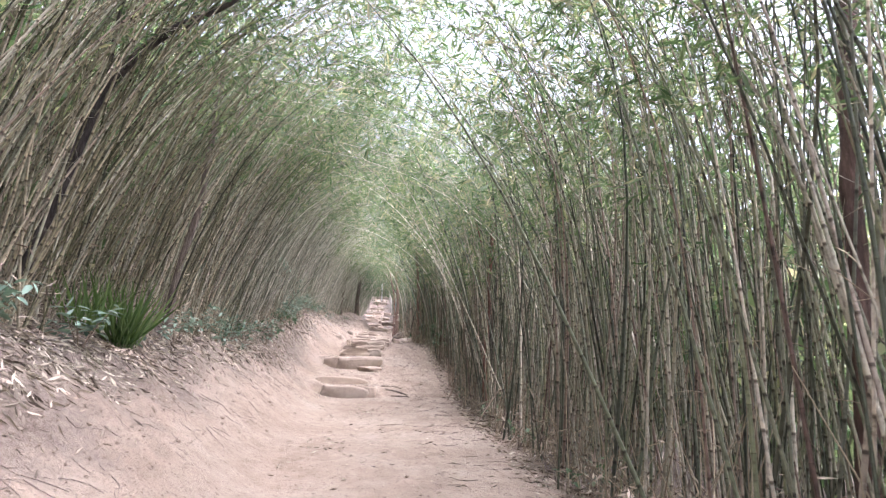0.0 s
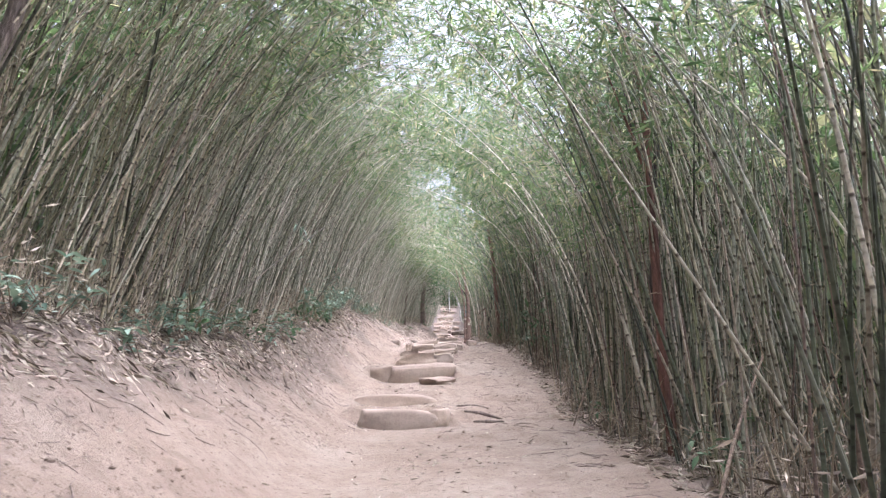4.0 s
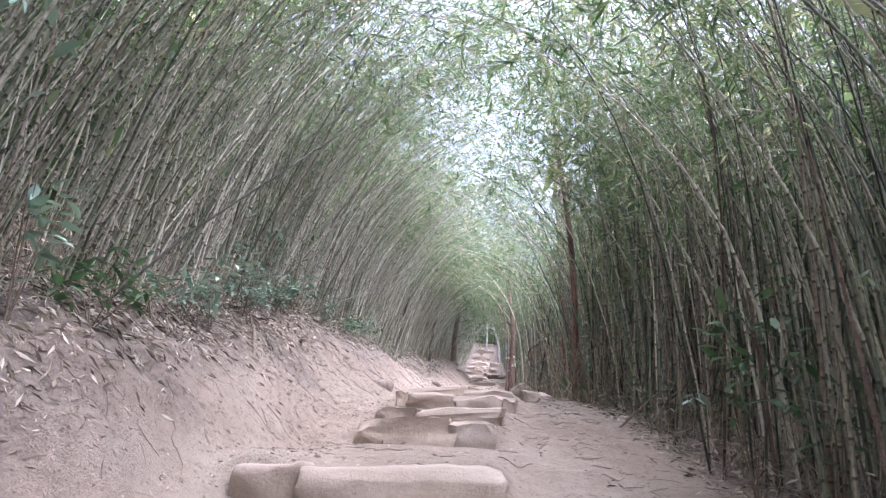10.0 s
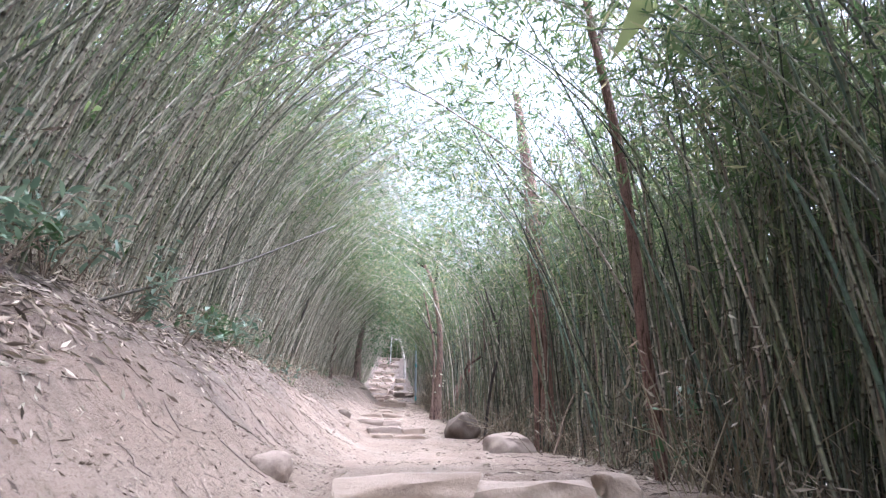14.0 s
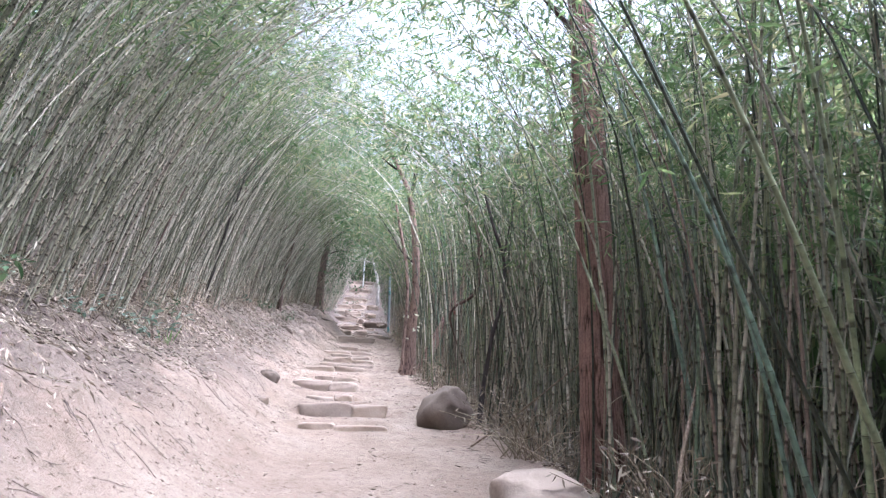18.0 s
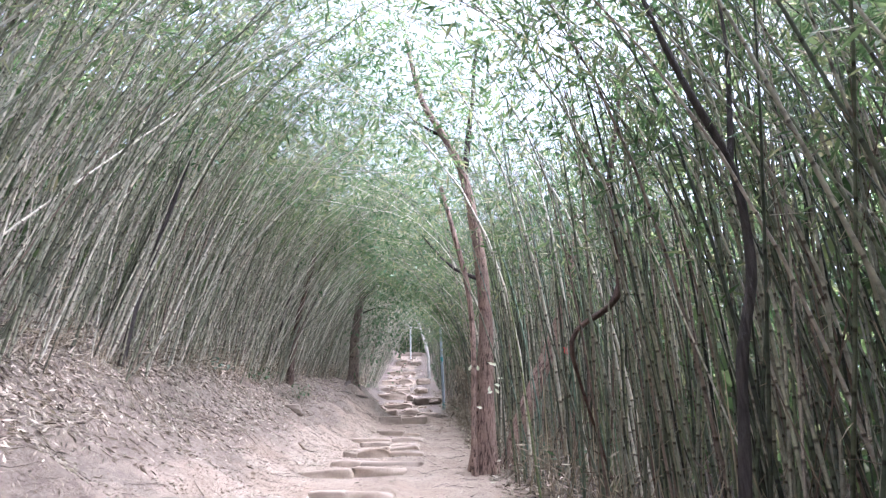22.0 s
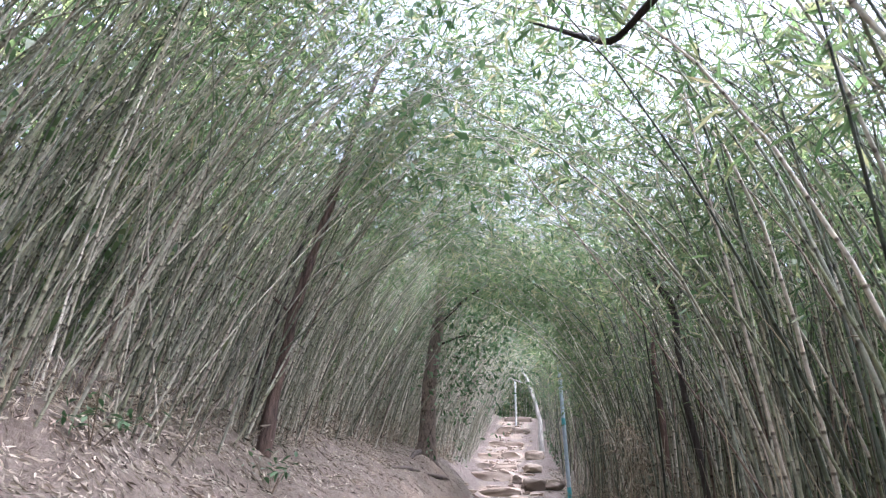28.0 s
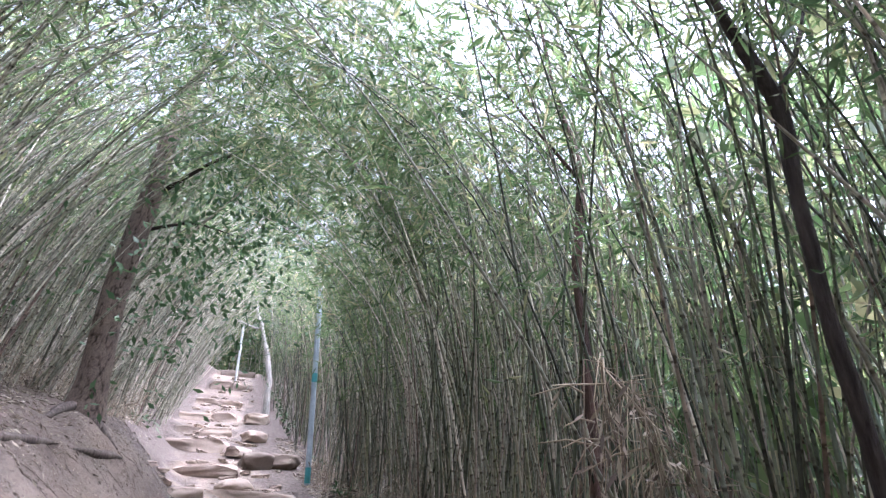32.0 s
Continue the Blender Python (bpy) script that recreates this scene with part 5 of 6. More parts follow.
def shrub(label, x, y, z, stems, leaves, spread, size, tall, mat=None):
    ob = tagged(new("shrub"), label, "shrub")
    ob.location = (x, y, z)
    ang = rng.uniform(0, 2 * np.pi, stems)
    tips = np.stack([np.cos(ang) * spread, np.sin(ang) * spread, tall * rng.uniform(0.5, 1.0, stems)], 1) * rng.uniform(0.6, 1.1, (stems, 1))
    for tip in tips:
        s = np.linspace(0, 1, 6)[:, None]
        p = tip * s * [1, 1, 1] + np.array([0, 0, 0.12 * spread]) * np.sin(s * np.pi) + [0, 0, -0.06]
        v, f, _ = tubes(p[None], np.linspace(0.006, 0.002, 6)[None], 5)
        link("stem", v, f, TWIG, ob)
    t = 0.4 + 0.6 * rng.random(leaves)
    at = tips[rng.integers(0, stems, leaves)] * t[:, None] + rng.normal(size=(leaves, 3)) * 0.025
    way = rng.normal(size=(leaves, 3)) * [1, 1, 0.45] + at * [0.6, 0.6, 0.0]
    v, f = broad_blades(at, way, rng.uniform(0.7, 1.25, leaves) * size, 0.2)
    tagged(link("foliage", v, f, mat or BROAD, ob, "broad green leaves"), kind="stuff")
    return ob


BLUISH = leaf_material("bluish_leaf", [(0.0, (0.1, 0.165, 0.135)), (1.0, (0.25, 0.335, 0.285))], 0.12, 0.35)


def build_shrubs():
    on_bank = "small broad-leaved green shrub on the leaf-strewn bank"
    for x, y, size, n in ((-2.75, 3.4, 0.12, 26), (-2.6, 5.4, 0.1, 18), (-2.72, 6.9, 0.12, 34), (-2.85, 8.0, 0.1, 26), (-2.8, 9.0, 0.12, 34), (-2.95, 10.1, 0.1, 30), (-2.9, 11.1, 0.12, 40),
                          (-2.95, 12.3, 0.1, 30), (-3.0, 13.4, 0.1, 34), (-3.05, 15.0, 0.1, 24), (-3.1, 16.6, 0.1, 26), (-3.1, 18.2, 0.12, 34), (-3.2, 19.6, 0.13, 44), (-3.25, 21.0, 0.1, 26), (-3.3, 23.0, 0.09, 20),
                          (-2.75, 1.8, 0.1, 30), (-2.7, 0.6, 0.1, 34), (-2.75, -0.6, 0.11, 40), (-2.7, -1.9, 0.1, 34), (-2.85, -3.4, 0.12, 40), (-2.8, -4.4, 0.12, 44), (-3.3, 24.6, 0.11, 30), (-3.4, 33.6, 0.11, 22), (-2.9, 37.8, 0.1, 18)):
        x += rng.uniform(0.0, 0.45)
        shrub(on_bank, x, y, float(ground_z(x, y)), 7, int(n * rng.uniform(0.8, 2.6)), 0.38, size * 1.1, 0.6, BLUISH if rng.random() < 0.8 else None)
    for x, y, tall in ((-2.72, 10.6, 0.7), (-2.85, 11.6, 0.95), (-2.75, 12.1, 0.8), (-2.9, 12.9, 1.0), (-2.82, 13.7, 0.85), (-2.95, 14.5, 0.9), (-2.9, 15.8, 0.7), (-2.6, 3.2, 0.8), (-2.66, 4.4, 0.7)):
        shrub("leafy bluish-green shrub against the bamboo on the bank", x, y, float(ground_z(x, y)), 7, 70, 0.36, 0.115, tall, BLUISH)
    shrub("tall shrub with bluish drooping leaves beside leaning bamboo", -2.55, 8.3, float(ground_z(-2.55, 8.3)), 4, 26, 0.25, 0.19, 2.3, BLUISH)
    shrub("tall thin shrub with bluish leaves beside leaning bamboo", -3.1, 13.0, float(ground_z(-3.1, 13.0)), 5, 30, 0.35, 0.13, 1.9, BLUISH)
    for y in (0.9, 2.7, 4.9, 6.1, 7.4, 9.5, 14.1, 17.4, 20.4, 26.4, 35.4):
        x = float(np.interp(y, *LEFT_ROW)) + rng.uniform(0.05, 0.4)
        shrub("low bluish-green undergrowth at the foot of the bamboo", x, y, float(ground_z(x, y)), 8, 60, 0.42, 0.1, 0.5, BLUISH if rng.random() < 0.6 else None)
    edge = "broad-leaved green shrub growing between bamboo culms"
    for x, y, tall, n, size in ((2.0, 9.75, 2.6, 60, 0.17), (2.4, 9.5, 2.3, 44, 0.17), (2.2, 12.6, 0.7, 26, 0.12), (1.45, 15.2, 0.75, 26, 0.16), (2.15, 4.6, 0.5, 20, 0.1), (2.2, 1.2, 0.5, 30, 0.12), (2.25, -1.2, 0.5, 30, 0.12),
                                (2.3, -3.6, 0.55, 34, 0.13), (1.75, 29.6, 0.8, 22, 0.14), (1.6, 44.0, 0.5, 26, 0.12), (1.65, 46.5, 0.5, 26, 0.12), (1.6, 48.8, 0.5, 30, 0.14), (1.75, 52.5, 0.6, 30, 0.14), (-2.4, 52.0, 0.6, 30, 0.14), (-2.5, 56.0, 0.9, 60, 0.15), (-2.6, 58.5, 1.0, 70, 0.15), (-2.2, 61.0, 1.0, 70, 0.15), (-1.9, 63.5, 1.0, 70, 0.15), (1.2, 56.0, 0.9, 60, 0.15), (1.1, 58.5, 1.0, 60, 0.15), (1.0, 62.0, 1.0, 70, 0.15), (0.9, 65.0, 1.1, 80, 0.16)):
        shrub(edge, x, y, float(ground_z(x, y)), 5, n, 0.3, size, tall)
    # grass tufts
    for x, y, n, tall in ((-2.5, -2.35, 90, 0.85), (-2.7, -2.9, 60, 0.7), (-3.0, 25.5, 14, 0.34)):
        z = float(ground_z(x, y))
        at = np.stack([x + rng.normal(0, 0.07, n), y + rng.normal(0, 0.07, n), np.full(n, z)], 1)
        way = np.stack([rng.normal(0, 0.33, n), rng.normal(0, 0.33, n), np.ones(n)], 1)
        v, f = blades(at - [x, y, z], way, rng.uniform(0.4, 1.15, n) * tall, 0.012)
        ob = link("grass_tuft", v, f, leaf_material("grass", [(0.0, (0.05, 0.095, 0.03)), (1.0, (0.13, 0.18, 0.07))], 0.4))
        ob.location = (x, y, z)
        tagged(ob, "bright green tuft of long grass on the bank", "grass")
    # dry bamboo sprays
    for x, y, n, tall in ((1.5, 14.75, 46, 1.2), (1.35, 41.0, 60, 1.0), (1.6, 39.9, 24, 0.9), (1.9, 20.3, 40, 0.8), (1.75, 23.4, 60, 0.8)):
        z = float(ground_z(x, y))
        ob = tagged(new("dry_bamboo_spray"), "bundle of dry straw-coloured bamboo twigs and withered leaves", "dry twigs")
        ob.location = (x, y, z)
        foot = rng.normal(size=(n, 3)) * [0.18, 0.18, 0]
        tip = foot + np.stack([rng.normal(-0.15, 0.4, n), rng.normal(-0.1, 0.35, n), rng.uniform(0.3, 1.0, n) * tall], 1)
        midp = (foot + tip) / 2 + np.stack([np.zeros(n), np.zeros(n), np.full(n, 0.12)], 1)
        v, f, _ = tubes(np.stack([foot, midp, tip], 1), np.tile([0.006, 0.004, 0.002], (n, 1)), 4)
        tagged(link("branchwork", v, f, STRAW, ob, "dry straw-coloured twigs"), kind="stuff")
        m = n * 5
        t = rng.random((m, 1))
        j = rng.integers(0, n, m)
        at = midp[j] * (1 - t) + tip[j] * t
        v, f = blades(at, rng.normal(size=(m, 3)) + [0, 0, -0.6], rng.uniform(0.05, 0.11, m), 0.1)
        tagged(link("leaves", v, f, LITTER, ob, "withered pale leaves"), kind="stuff")


def fallen_top(label, stem, twigs, drop):
    """The dry top of a broken culm leaning in the thicket, its dead twigs hanging down from it."""
    ob = tagged(new("dry_bamboo_spray"), label, "dry twigs")
    ob.location = stem[0][:3]
    stem_ob = limb("stem", stem, STRAW, ob, 6, origin=stem[0][:3])
    line = np.array([p[:3] for p in stem]) - np.array(stem[0][:3])
    t = (0.3 + 0.7 * rng.random(twigs) ** 0.6) * (len(line) - 1)
    i = np.minimum(t.astype(int), len(line) - 2)
    f = (t - i)[:, None]
    at = line[i] * (1 - f) + line[i + 1] * f
    size = drop * rng.uniform(0.35, 1.0, (twigs, 1))
    fan = rng.normal(size=(twigs, 2)) * [0.3, 0.25] + [-0.05, -0.12]
    knee = at + np.concatenate([fan * 0.55, rng.uniform(-0.3, 0.14, (twigs, 1))], 1) * size
    tip = at + np.concatenate([fan * 0.9, -rng.uniform(0.55, 1.0, (twigs, 1))], 1) * size
    v, f, _ = tubes(np.stack([at, knee, (knee + tip) / 2 + rng.normal(0, 0.02, (twigs, 3)), tip], 1), np.outer(rng.uniform(0.002, 0.0045, twigs), [1, 0.9, 0.7, 0.35]), 4)
    twig_ob = tagged(link("branchwork", v, f, STRAW, stem_ob, "dry straw-coloured twigs"), kind="stuff")
    m = twigs * 4
    j, w = rng.integers(0, twigs, m), rng.random((m, 1))
    v, f = blades(knee[j] * (1 - w) + tip[j] * w, rng.normal(size=(m, 3)) * [0.7, 0.7, 0.6] + [0, 0, -0.8], rng.uniform(0.06, 0.15, m), 0.09)
    tagged(link("leaves", v, f, LITTER, stem_ob, "withered pale leaves"), kind="stuff")
    for k in range(7):
        a = np.array(stem[-1][:3]) - np.array(stem[0][:3]) + np.array([rng.uniform(-0.15, 0.3), rng.uniform(-0.1, 0.1), rng.uniform(-0.5, -0.1)])
        b = a + np.array([-rng.uniform(0.15, 0.45), rng.uniform(-0.15, 0.1), rng.uniform(-0.16, 0.06)])
        v, f, _ = tubes(np.stack([a, (a + b) / 2 + [0, 0, 0.025], b])[None], np.array([[0.006, 0.005, 0.003]]), 5)
        link("twig", v, f, STRAW, stem_ob)


def leafy_branch(label, tip, start, n, size, mat, droop):
    """A thin branch that hangs out of the thicket with a few large leaves, each a part."""
    ob = tagged(new("leafy_branch"), label, "branch")
    ob.location = start
    rel = np.array(tip) - np.array(start)
    s = np.linspace(0, 1, 9)[:, None]
    line = rel * s + np.array([0, 0, 0.18]) * np.sin(s * np.pi)
    v, f, _ = tubes(line[None], np.linspace(0.006, 0.002, 9)[None], 5)
    stem = link("stem", v, f, TWIG, ob)
    for i in range(n):
        at = line[8 - i // 2 if i < 10 else 3] + rng.normal(0, 0.012, 3)
        way = np.array([rng.normal(0, 0.75), rng.normal(-0.2, 0.6), -droop + rng.normal(0, 0.3)])
        v, f = broad_blades(at[None], way[None], np.array([size * rng.uniform(0.75, 1.2)]), 0.17)
        link("leaf", v, f, mat, stem)


build_shrubs()
fallen_top("dry broken bamboo top hanging its straw-coloured twigs over the thicket edge",
           [(2.5, 39.9, float(ground_z(2.5, 39.9)) - 0.03, 0.015), (2.12, 39.75, 7.3, 0.011), (1.68, 39.65, 7.68, 0.009), (1.32, 39.6, 8.1, 0.008), (1.1, 39.6, 8.33, 0.005)], 85, 1.15)
leafy_branch("thin hanging branch with large drooping bluish leaves", (-2.33, 7.5, 4.30), (-2.83, 7.8, 4.75), 9, 0.17, BLUISH, 1.3)
leafy_branch("thin branch with broad green leaves among bamboo culms", (2.10, 9.6, 4.27), (2.48, 9.9, 4.12), 12, 0.15, BROAD, 0.35)
leafy_branch("thin branch with broad green leaves among bamboo culms", (2.43, 9.6, 4.52), (2.83, 9.9, 4.37), 10, 0.15, BROAD, 0.35)
leafy_branch("low branch with broad bluish leaves at the thicket edge", (1.85, 10.6, 2.75), (2.2, 10.8, 2.5), 8, 0.15, BLUISH, 0.4)
leafy_branch("low branch with bluish leaves in front of a reddish trunk", (1.75, 15.6, 4.05), (1.95, 15.9, 3.5), 12, 0.14, BLUISH, 0.3)

# ---- ground litter, twigs and sticks ----


def lie(x, y, lift=0.006):
    return np.stack([x, y, ground_z(x, y) + lift], 1)


def scatter_leaves(n, x, y, low, high, label):
    ang = rng.uniform(0, 2 * np.pi, n)
    at = lie(x, y, 0.008)
    size = rng.uniform(low, high, n)
    tip = np.stack([x + np.cos(ang) * size, y + np.sin(ang) * size], 1)
    way = np.stack([np.cos(ang) * size, np.sin(ang) * size, ground_z(tip[:, 0], tip[:, 1]) + 0.012 - at[:, 2] + rng.normal(0, 0.16, n) * size], 1)
    v, f = blades(at, way, size, 0.1, 0.2)
    tagged(link("leaf_litter", v, f, LITTER), label, "dry leaves", kind="stuff")


def build_litter():
    n = 210000
    y = rng.uniform(-11, 52, n)
    d = 0.2 + 2.3 * rng.random(n) ** 0.45
    keep = rng.random(n) < (np.interp(y, [10, 18], [0.45, 0.28]) + 0.7 * smooth((d - 0.5) / 0.8)) * (0.35 + 0.65 * smooth((wob(d * 2, y, 2.2) + wob(d, y, 5.0, 3.0) + 0.8) / 1.2))
    keep &= rng.random(n) < np.interp(y, [33, 38], [1.0, 0.45])
    y, d = y[keep], d[keep]
    scatter_leaves(len(y), np.interp(y, *LEFT_FOOT) - d, y, 0.03, 0.11, "dry grey-brown bamboo leaves strewn over the bank")
    n = 11000
    y = rng.uniform(-9, 14, n)
    scatter_leaves(n, np.interp(y, *LEFT_FOOT) - 0.65 - 1.3 * rng.random(n) ** 0.8, y, 0.06, 0.15, "long dry bamboo leaves heaped on the upper bank")
    n = 60000
    y = rng.uniform(3, 50, n)
    d = -0.45 + 2.2 * rng.random(n)
    keep = rng.random(n) < 0.15 + 0.85 * smooth(0.5 + clods(d, y, 0.45, 21) + 0.5 * clods(d, y, 0.16, 23))
    y, d = y[keep], d[keep]
    scatter_leaves(len(y), np.interp(y, *LEFT_FOOT) - d, y, 0.012, 0.045, "small chips of dry leaf and bark sprinkled over the bank")
    n = 13000
    y = rng.uniform(-11, 56, n)
    x = np.interp(y, *RIGHT_ROW) - 0.35 + np.abs(rng.normal(0, 0.5, n))
    scatter_leaves(n, x, y, 0.05, 0.13, "dry leaves heaped along the foot of the bamboo")
    n = 15000
    y = rng.uniform(-11, 50, n)
    x = np.interp(y, *LEFT_FOOT) + rng.random(n) ** 0.75 * (np.interp(y, *RIGHT_ROW) - np.interp(y, *LEFT_FOOT))
    keep = rng.random(n) < 0.15 + 0.85 * smooth(clods(x, y, 0.7, 6) + 0.6 * clods(x, y, 0.25, 8))
    x, y = x[keep], y[keep]
    n = len(x)
    scatter_leaves(n, x, y, 0.015, 0.09, "scattered dry leaf scraps on the trodden path")
    # thin fallen twigs
    n = 2400
    y = rng.uniform(-11, 48, n)
    x = np.where(rng.random(n) < 0.62, np.interp(y, *LEFT_FOOT) - 1.9 * rng.random(n) ** 0.9, np.interp(y, *RIGHT_ROW) - 1.5 * rng.random(n) ** 2 + 0.2)
    ang, size = rng.uniform(0, np.pi, n), rng.uniform(0.08, 0.3, n)
    bendy = rng.normal(0, 0.12, n) * size
    pts = []
    for k in (-0.5, -0.17, 0.17, 0.5):
        px = x + np.cos(ang) * size * k - np.sin(ang) * bendy * (1 - 4 * k * k)
        py = y + np.sin(ang) * size * k + np.cos(ang) * bendy * (1 - 4 * k * k)
        pts.append(lie(px, py, 0.009))
    v, f, _ = tubes(np.stack(pts, 1), np.outer(rng.uniform(0.0015, 0.004, n), [1, 0.95, 0.85, 0.6]), 4)
    tagged(link("fallen_twigs", v, f, ROOT_BARK), "thin brown fallen twigs scattered on bare earth", "twigs", kind="stuff")


build_litter()


def bank_roots():
    """Fine roots and washed-out rills of root that run down the bare bank."""
    n, k = 330, 8
    y = rng.uniform(-9, 46, n)
    top, run = rng.uniform(0.0, 1.6, n), rng.uniform(0.06, 0.34, n)
    drift = rng.normal(-0.05, 0.25, n)
    foot = np.interp(y, *LEFT_FOOT)
    pts = []
    for j in range(k):
        t = j / (k - 1)
        px = foot - top + run * t + 0.1 * run * np.sin(t * 7 + y * 5)
        py = y + drift * t * t + 0.12 * run * np.sin(t * 6 + y * 3)
        pts.append(lie(px, py, 0.004))
    v, f, _ = tubes(np.stack(pts, 1), np.outer(rng.uniform(0.0015, 0.0045, n), np.linspace(1, 0.35, k)), 4)
    tagged(link("bank_roots", v, f, ROOT_BARK), "fine brown roots running down the eroded bank", "roots", kind="stuff")
    n = 300
    y = np.where(np.arange(n) < 170, rng.uniform(-9, 44, n), rng.uniform(5, 15.5, n))
    x = np.where(np.arange(n) < 170, np.interp(y, *RIGHT_ROW) - 0.1 - 1.0 * rng.random(n), rng.uniform(-1.2, 1.3, n))
    ang, size = rng.normal(0.2, 0.7, n), rng.uniform(0.1, 0.34, n)
    pts = []
    for j in range(k):
        t = j / (k - 1) - 0.5
        w = 0.05 * np.sin(t * 8 + y * 4)
        pts.append(lie(x + np.cos(ang) * size * t - np.sin(ang) * w, y + np.sin(ang) * size * t + np.cos(ang) * w, 0.003))
    v, f, _ = tubes(np.stack(pts, 1), np.outer(rng.uniform(0.002, 0.006, n), np.sin(np.linspace(0.4, 2.9, k))), 4)
    tagged(link("path_roots", v, f, ROOT_BARK), "worn brown roots showing in the trodden path", "roots", kind="stuff")


bank_roots()


def crumbs():
    """Crumbs of dry earth and grit on the bank and along the path."""
    n = 5200
    y = rng.uniform(-10, 50, n)
    left, right = np.interp(y, *LEFT_FOOT), np.interp(y, *RIGHT_ROW)
    x = np.where(rng.random(n) < 0.72, left - 1.5 * rng.random(n) ** 1.2 + 0.15, left + (right - left) * rng.random(n))
    size = rng.uniform(0.006, 0.016, n) * np.where(rng.random(n) < 0.06, 2.2, 1.0)
    shape = np.array([[1, 0, 0], [0, 1, 0], [-1, 0, 0], [0, -1, 0], [0, 0, 0.7], [0, 0, -0.7]])
    v = lie(x, y, 0.002)[:, None] + shape[None] * size[:, None, None] * rng.uniform(0.6, 1.4, (n, 6, 1))
    tri = np.array([[0, 1, 4], [1, 2, 4], [2, 3, 4], [3, 0, 4], [1, 0, 5], [2, 1, 5], [3, 2, 5], [0, 3, 5]])
    f = (6 * np.arange(n)[:, None, None] + tri[None]).reshape(-1, 3)
    tagged(link("earth_crumbs", v.reshape(-1, 3), f, EARTH), "small crumbs of dry earth strewn on the bank", "grit", kind="stuff")


crumbs()


def broken_culms():
    """Dry broken culms and twigs leaning at all angles in the foot of the thicket."""
    n = 1500
    y = rng.uniform(-8, 52, n)
    x = np.interp(y, *RIGHT_ROW) + rng.uniform(-0.2, 0.9, n)
    foot = np.stack([x, y, ground_z(x, y) - 0.03], 1)
    tilt, turn, size = 1.3 * rng.random(n) ** 1.6, rng.uniform(0, 2 * np.pi, n), rng.uniform(0.25, 1.7, n)
    way = np.stack([np.sin(tilt) * np.cos(turn), np.sin(tilt) * np.sin(turn), np.cos(tilt)], 1)
    way[:, 0] = np.where(x + way[:, 0] * size < np.interp(y, *RIGHT_ROW) - 0.3, np.abs(way[:, 0]), way[:, 0])
    tip = foot + way * size[:, None]
    mid_at = (foot + tip) / 2 + rng.normal(0, 0.04, (n, 3))
    v, f, a = tubes(np.stack([foot, mid_at, tip], 1), np.outer(rng.uniform(0.0025, 0.007, n), [1, 0.85, 0.5]), 4)
    tagged(link("broken_culms", v, f, STRAW, smooth_shade=True), "dry broken bamboo culms leaning in the thicket foot", "bamboo", kind="stuff")


broken_culms()


def foot_tangle(side, n, row, label):
    """Withered shoots and caught dead leaves in the foot of the bamboo."""
    y = rng.uniform(-10, 53, n)
    heap = smooth(0.5 + 0.9 * wob(y, 0.4 * y, 2.6, side))
    x = np.interp(y, *row) + side * (0.75 * rng.random(n) - 0.12)
    foot = np.stack([x, y, ground_z(x, y) - 0.02], 1)
    tall = rng.uniform(0.12, 0.75, n) * (0.45 + 0.75 * heap)
    lean = rng.normal(0, 0.5, (n, 2)) * tall[:, None]
    tip = foot + np.concatenate([lean, tall[:, None]], 1)
    mid_at = foot * 0.45 + tip * 0.55 + np.concatenate([-0.25 * lean, 0.1 * tall[:, None]], 1)
    v, f, _ = tubes(np.stack([foot, mid_at, tip], 1), np.outer(rng.uniform(0.0015, 0.004, n), [1, 0.8, 0.4]), 3)
    tagged(link("dry_shoots", v, f, STRAW), label, "dry twigs", kind="stuff")
    m = 4 * n
    j, t = rng.integers(0, n, m), rng.random((m, 1))
    at = foot[j] * (1 - t) + tip[j] * t + rng.normal(0, 0.05, (m, 3))
    at[:, 2] = np.maximum(at[:, 2], ground_z(at[:, 0], at[:, 1]) + 0.01)
    v, f = blades(at, rng.normal(size=(m, 3)) * [1, 1, 0.7] + [0, 0, -0.35], rng.uniform(0.05, 0.16, m), 0.075)
    tagged(link("dead_leaves", v, f, LITTER), "withered grey-brown bamboo leaves caught among dry shoots", "dry leaves", kind="stuff")


foot_tangle(1, 3800, RIGHT_ROW, "thin straw-coloured dead shoots at the thicket foot")
foot_tangle(-1, 4600, LEFT_ROW, "thin straw-coloured dead shoots along the top of the bank")


def stick(name, label, category, points, mat, sides=7):
    q = [(x, y, (z if z is not None else float(ground_z(x, y)) + r * 0.15), r) for x, y, z, r in points]
    o = q[0][:3]
    ob = limb(name, q, mat, None, sides, origin=o)
    ob.location = o
    return tagged(ob, label, category)


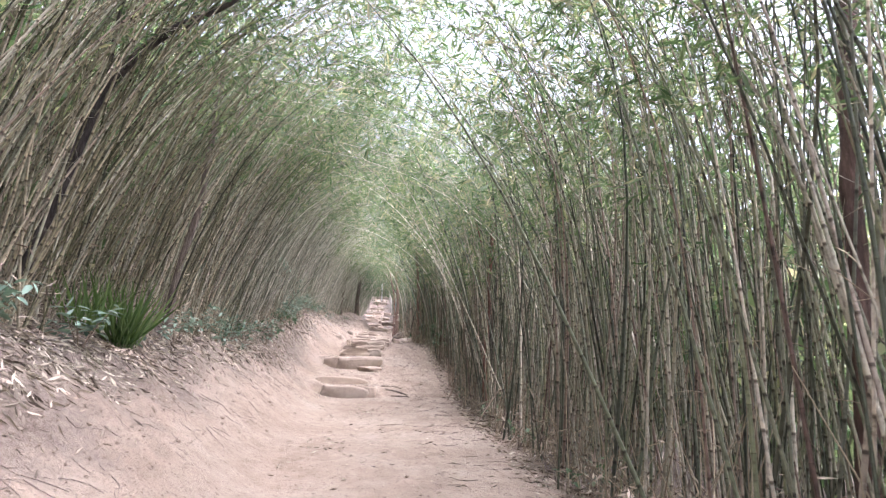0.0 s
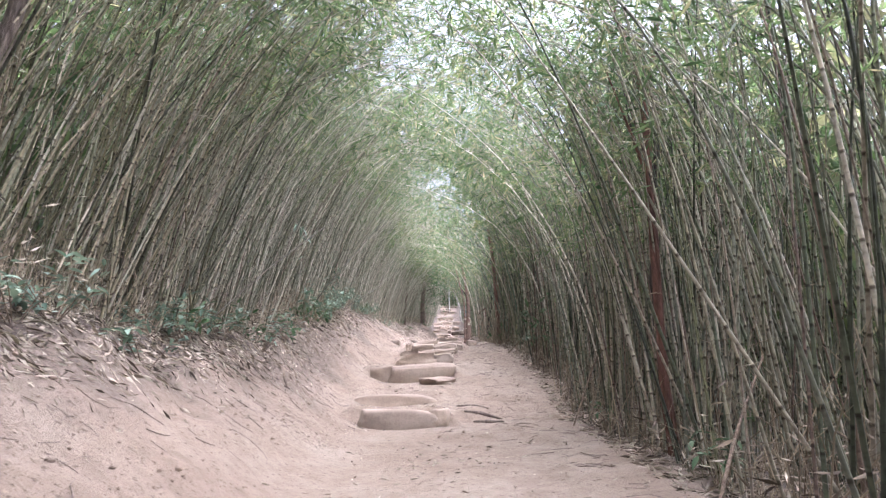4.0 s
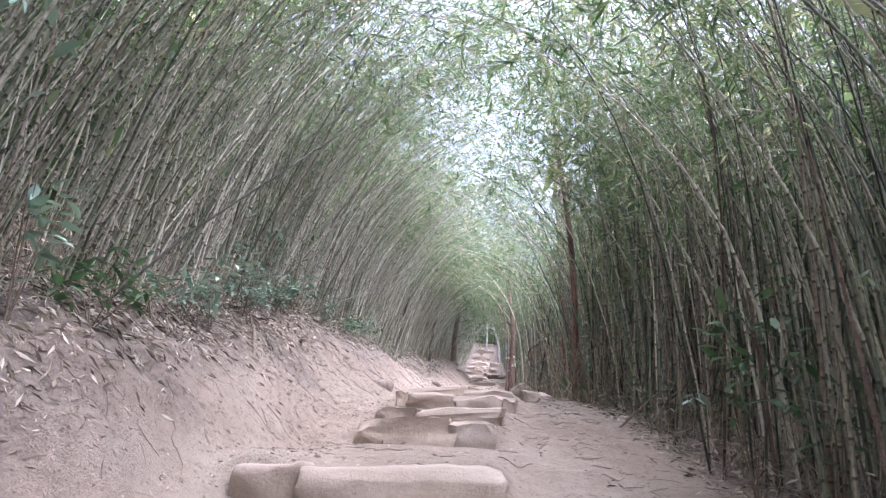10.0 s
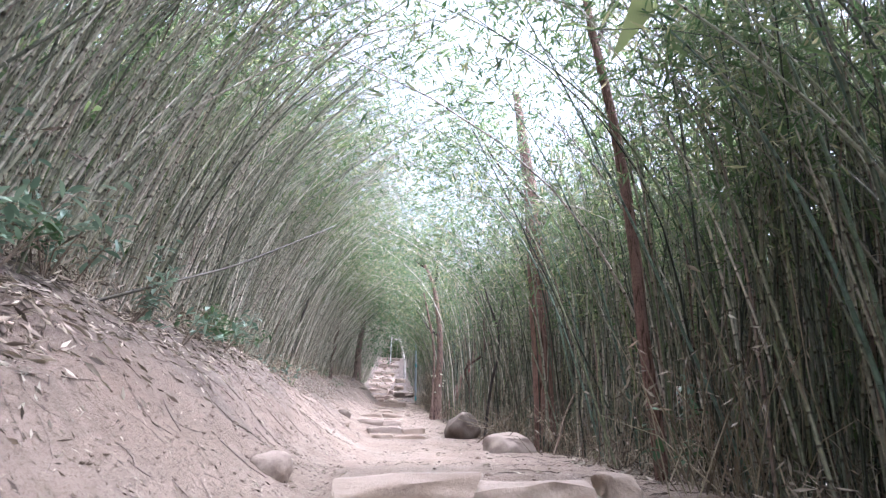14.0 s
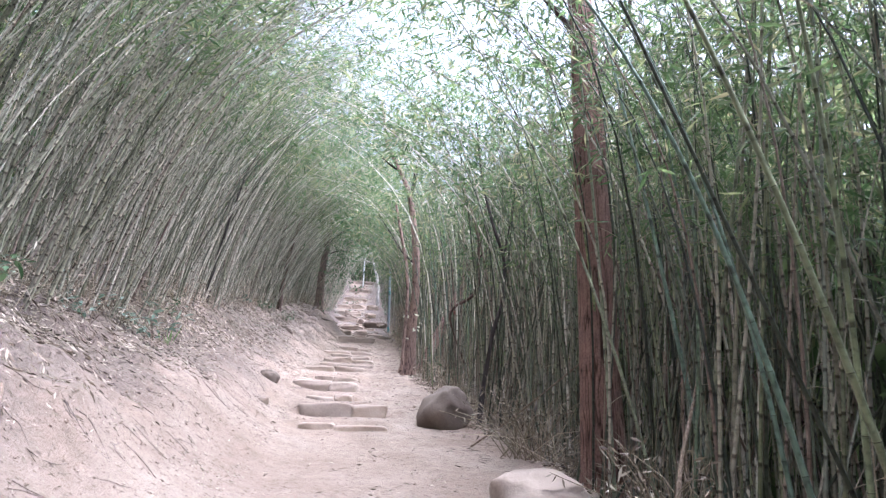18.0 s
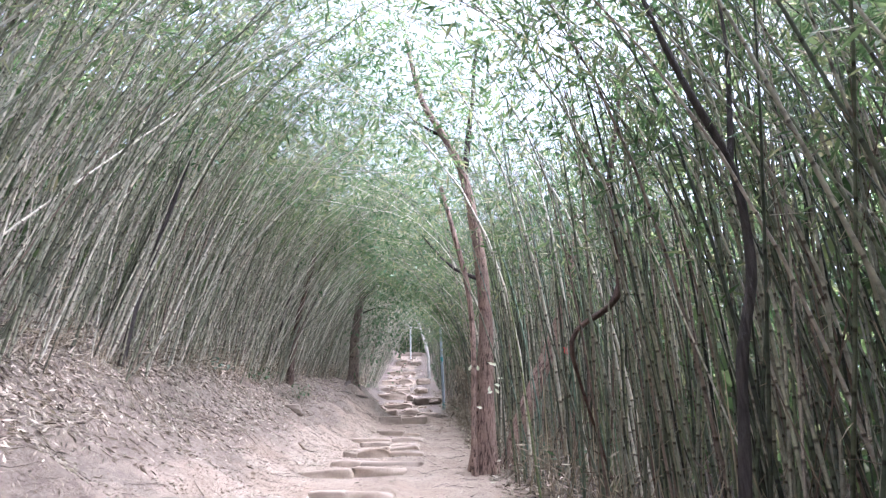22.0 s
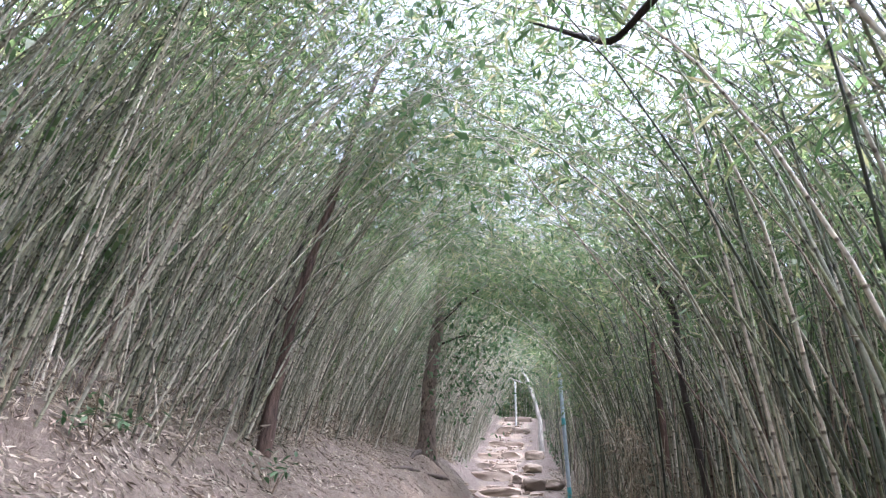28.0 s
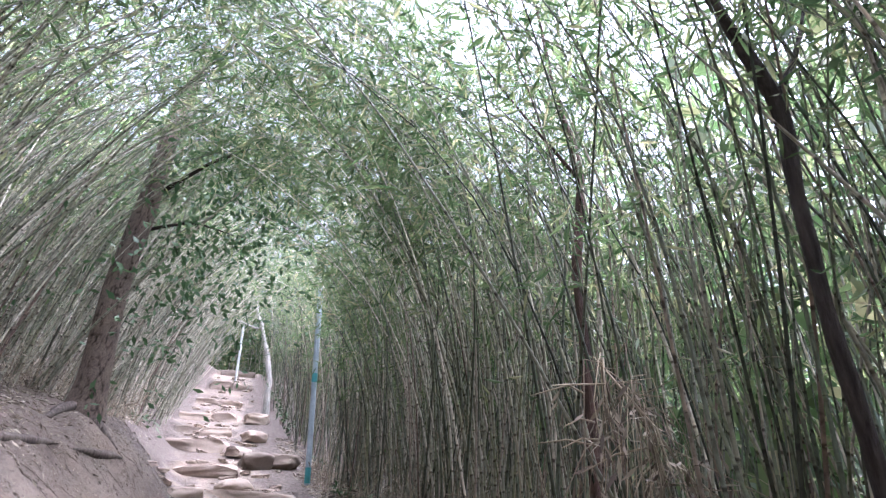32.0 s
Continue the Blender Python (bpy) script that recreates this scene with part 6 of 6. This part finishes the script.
for pts in ([(0.55, 6.1, None, 0.03), (0.75, 5.95, None, 0.035), (0.95, 5.75, None, 0.02)], [(0.42, 6.7, None, 0.03), (0.65, 6.6, None, 0.035), (0.95, 6.25, None, 0.02)],
            [(0.3, 7.1, None, 0.02), (0.55, 7.0, None, 0.02), (0.8, 6.8, None, 0.012)]):
    stick("exposed_root", "worn brown root curving out of the path", "root", pts, GREY_BARK)
for pts in ([(-2.56, 42.9, None, 0.008), (-2.46, 43.3, None, 0.04), (-2.36, 43.75, None, 0.055), (-2.28, 44.15, None, 0.04), (-2.22, 44.5, None, 0.008)],
            [(-2.12, 44.7, None, 0.008), (-2.02, 45.0, None, 0.045), (-1.9, 45.3, None, 0.06), (-1.8, 45.6, None, 0.04), (-1.74, 45.85, None, 0.008)],
            [(-2.45, 39.1, None, 0.006), (-2.35, 39.07, None, 0.03), (-2.22, 39.05, None, 0.042), (-2.1, 38.95, None, 0.03), (-1.98, 38.87, None, 0.006)],
            [(-1.62, 43.4, None, 0.006), (-1.52, 43.0, None, 0.024), (-1.42, 42.6, None, 0.026), (-1.34, 42.2, None, 0.006)]):
    stick("exposed_root", "gnarled grey-brown root lying out of the eroded bank", "root", pts, GREY_BARK)
for pts in ([(-0.05, -5.6, None, 0.012), (0.15, -5.55, None, 0.016), (0.4, -5.65, None, 0.01)], [(0.2, -4.6, None, 0.008), (0.5, -4.45, None, 0.01), (0.75, -4.5, None, 0.006)],
            [(-2.1, 5.3, None, 0.02), (-2.0, 5.0, None, 0.022), (-1.85, 4.7, None, 0.012)], [(-2.2, 6.3, None, 0.02), (-2.05, 6.0, None, 0.02), (-1.95, 5.75, None, 0.012)],
            [(-2.3, 20.0, None, 0.016), (-2.1, 19.6, None, 0.018), (-1.95, 19.3, None, 0.01)], [(-2.2, 11.2, None, 0.02), (-2.45, 11.8, None, 0.022), (-2.7, 12.2, None, 0.014)],
            [(0.3, 0.6, None, 0.01), (0.5, 0.75, None, 0.012), (0.75, 0.7, None, 0.008)], [(-1.55, 15.6, None, 0.016), (-1.35, 15.2, None, 0.018), (-1.25, 14.9, None, 0.01)],
            [(-1.9, 33.2, None, 0.02), (-1.75, 33.0, None, 0.02), (-1.62, 32.9, None, 0.014)]):
    stick("fallen_stick", "weathered brown stick lying on the bare earth", "stick", pts, TWIG)
# dead culms leaning out of the thicket
for pts in ([(1.75, 0.2, None, 0.012), (2.1, 0.6, 0.75, 0.011), (2.6, 1.1, 1.3, 0.008)], [(1.8, 4.9, None, 0.012), (2.2, 5.3, 1.6, 0.011), (2.9, 6.0, 2.6, 0.008)],
            [(1.2, 24.0, None, 0.012), (1.6, 23.6, 4.5, 0.011), (2.4, 22.8, 5.3, 0.008)], [(1.7, 19.8, None, 0.02), (2.0, 20.2, 4.3, 0.016), (2.7, 21.0, 5.3, 0.01)],
            [(1.6, 12.4, None, 0.012), (2.1, 12.5, 3.1, 0.012), (2.8, 12.6, 3.2, 0.008)]):
    stick("dead_culm", "pale dry bamboo culm leaning out of the thicket", "bamboo", pts, TWIG)
for pts in ([(-2.85, 9.6, None, 0.013), (-2.5, 10.05, 4.0, 0.012), (-1.45, 11.15, 5.7, 0.008)], [(-2.9, 4.2, None, 0.012), (-2.3, 5.2, 3.2, 0.011), (-1.6, 6.4, 4.3, 0.008)], [(-3.1, 15.5, None, 0.013), (-2.4, 17.0, 5.4, 0.012), (-1.5, 18.6, 6.6, 0.008)],
            [(-3.2, 36.6, None, 0.01), (-2.4, 37.5, 9.6, 0.009), (-1.2, 39.5, 11.4, 0.006)]):
    stick("dead_culm", "pale bamboo culm fallen slantwise across the thicket", "bamboo", pts, CULM)
# red ribbon in the thicket
ribbon_bm = bmesh.new()
strip = [(0.0, 0.0, 0.0), (0.012, -0.006, -0.022), (0.004, 0.004, -0.048), (0.016, -0.002, -0.078)]
edge = [[ribbon_bm.verts.new((x + dx, y + dy, z + dz)) for dx, dy, dz in ((-0.017, 0.003, 0), (0, 0, 0.003), (0.017, 0.004, 0))] for x, y, z in strip]
for upper, lower in zip(edge, edge[1:]):
    for c in range(2):
        ribbon_bm.faces.new((upper[c], upper[c + 1], lower[c + 1], lower[c]))
bmesh.ops.solidify(ribbon_bm, geom=ribbon_bm.faces[:], thickness=0.0015)
ribbon = part("ribbon", ribbon_bm, paint_material("red_cloth", (0.5, 0.05, 0.045)), None)
ribbon.location = (1.77, 29.79, 6.71)
tagged(ribbon, "small red cloth ribbon tied to a bamboo culm", "ribbon")
stick("bamboo_culm", "slender green bamboo culm carrying a red ribbon", "bamboo", [(1.74, 29.84, None, 0.012), (1.765, 29.815, 6.7, 0.011), (1.72, 29.84, 9.3, 0.006)], GREEN_CULM)
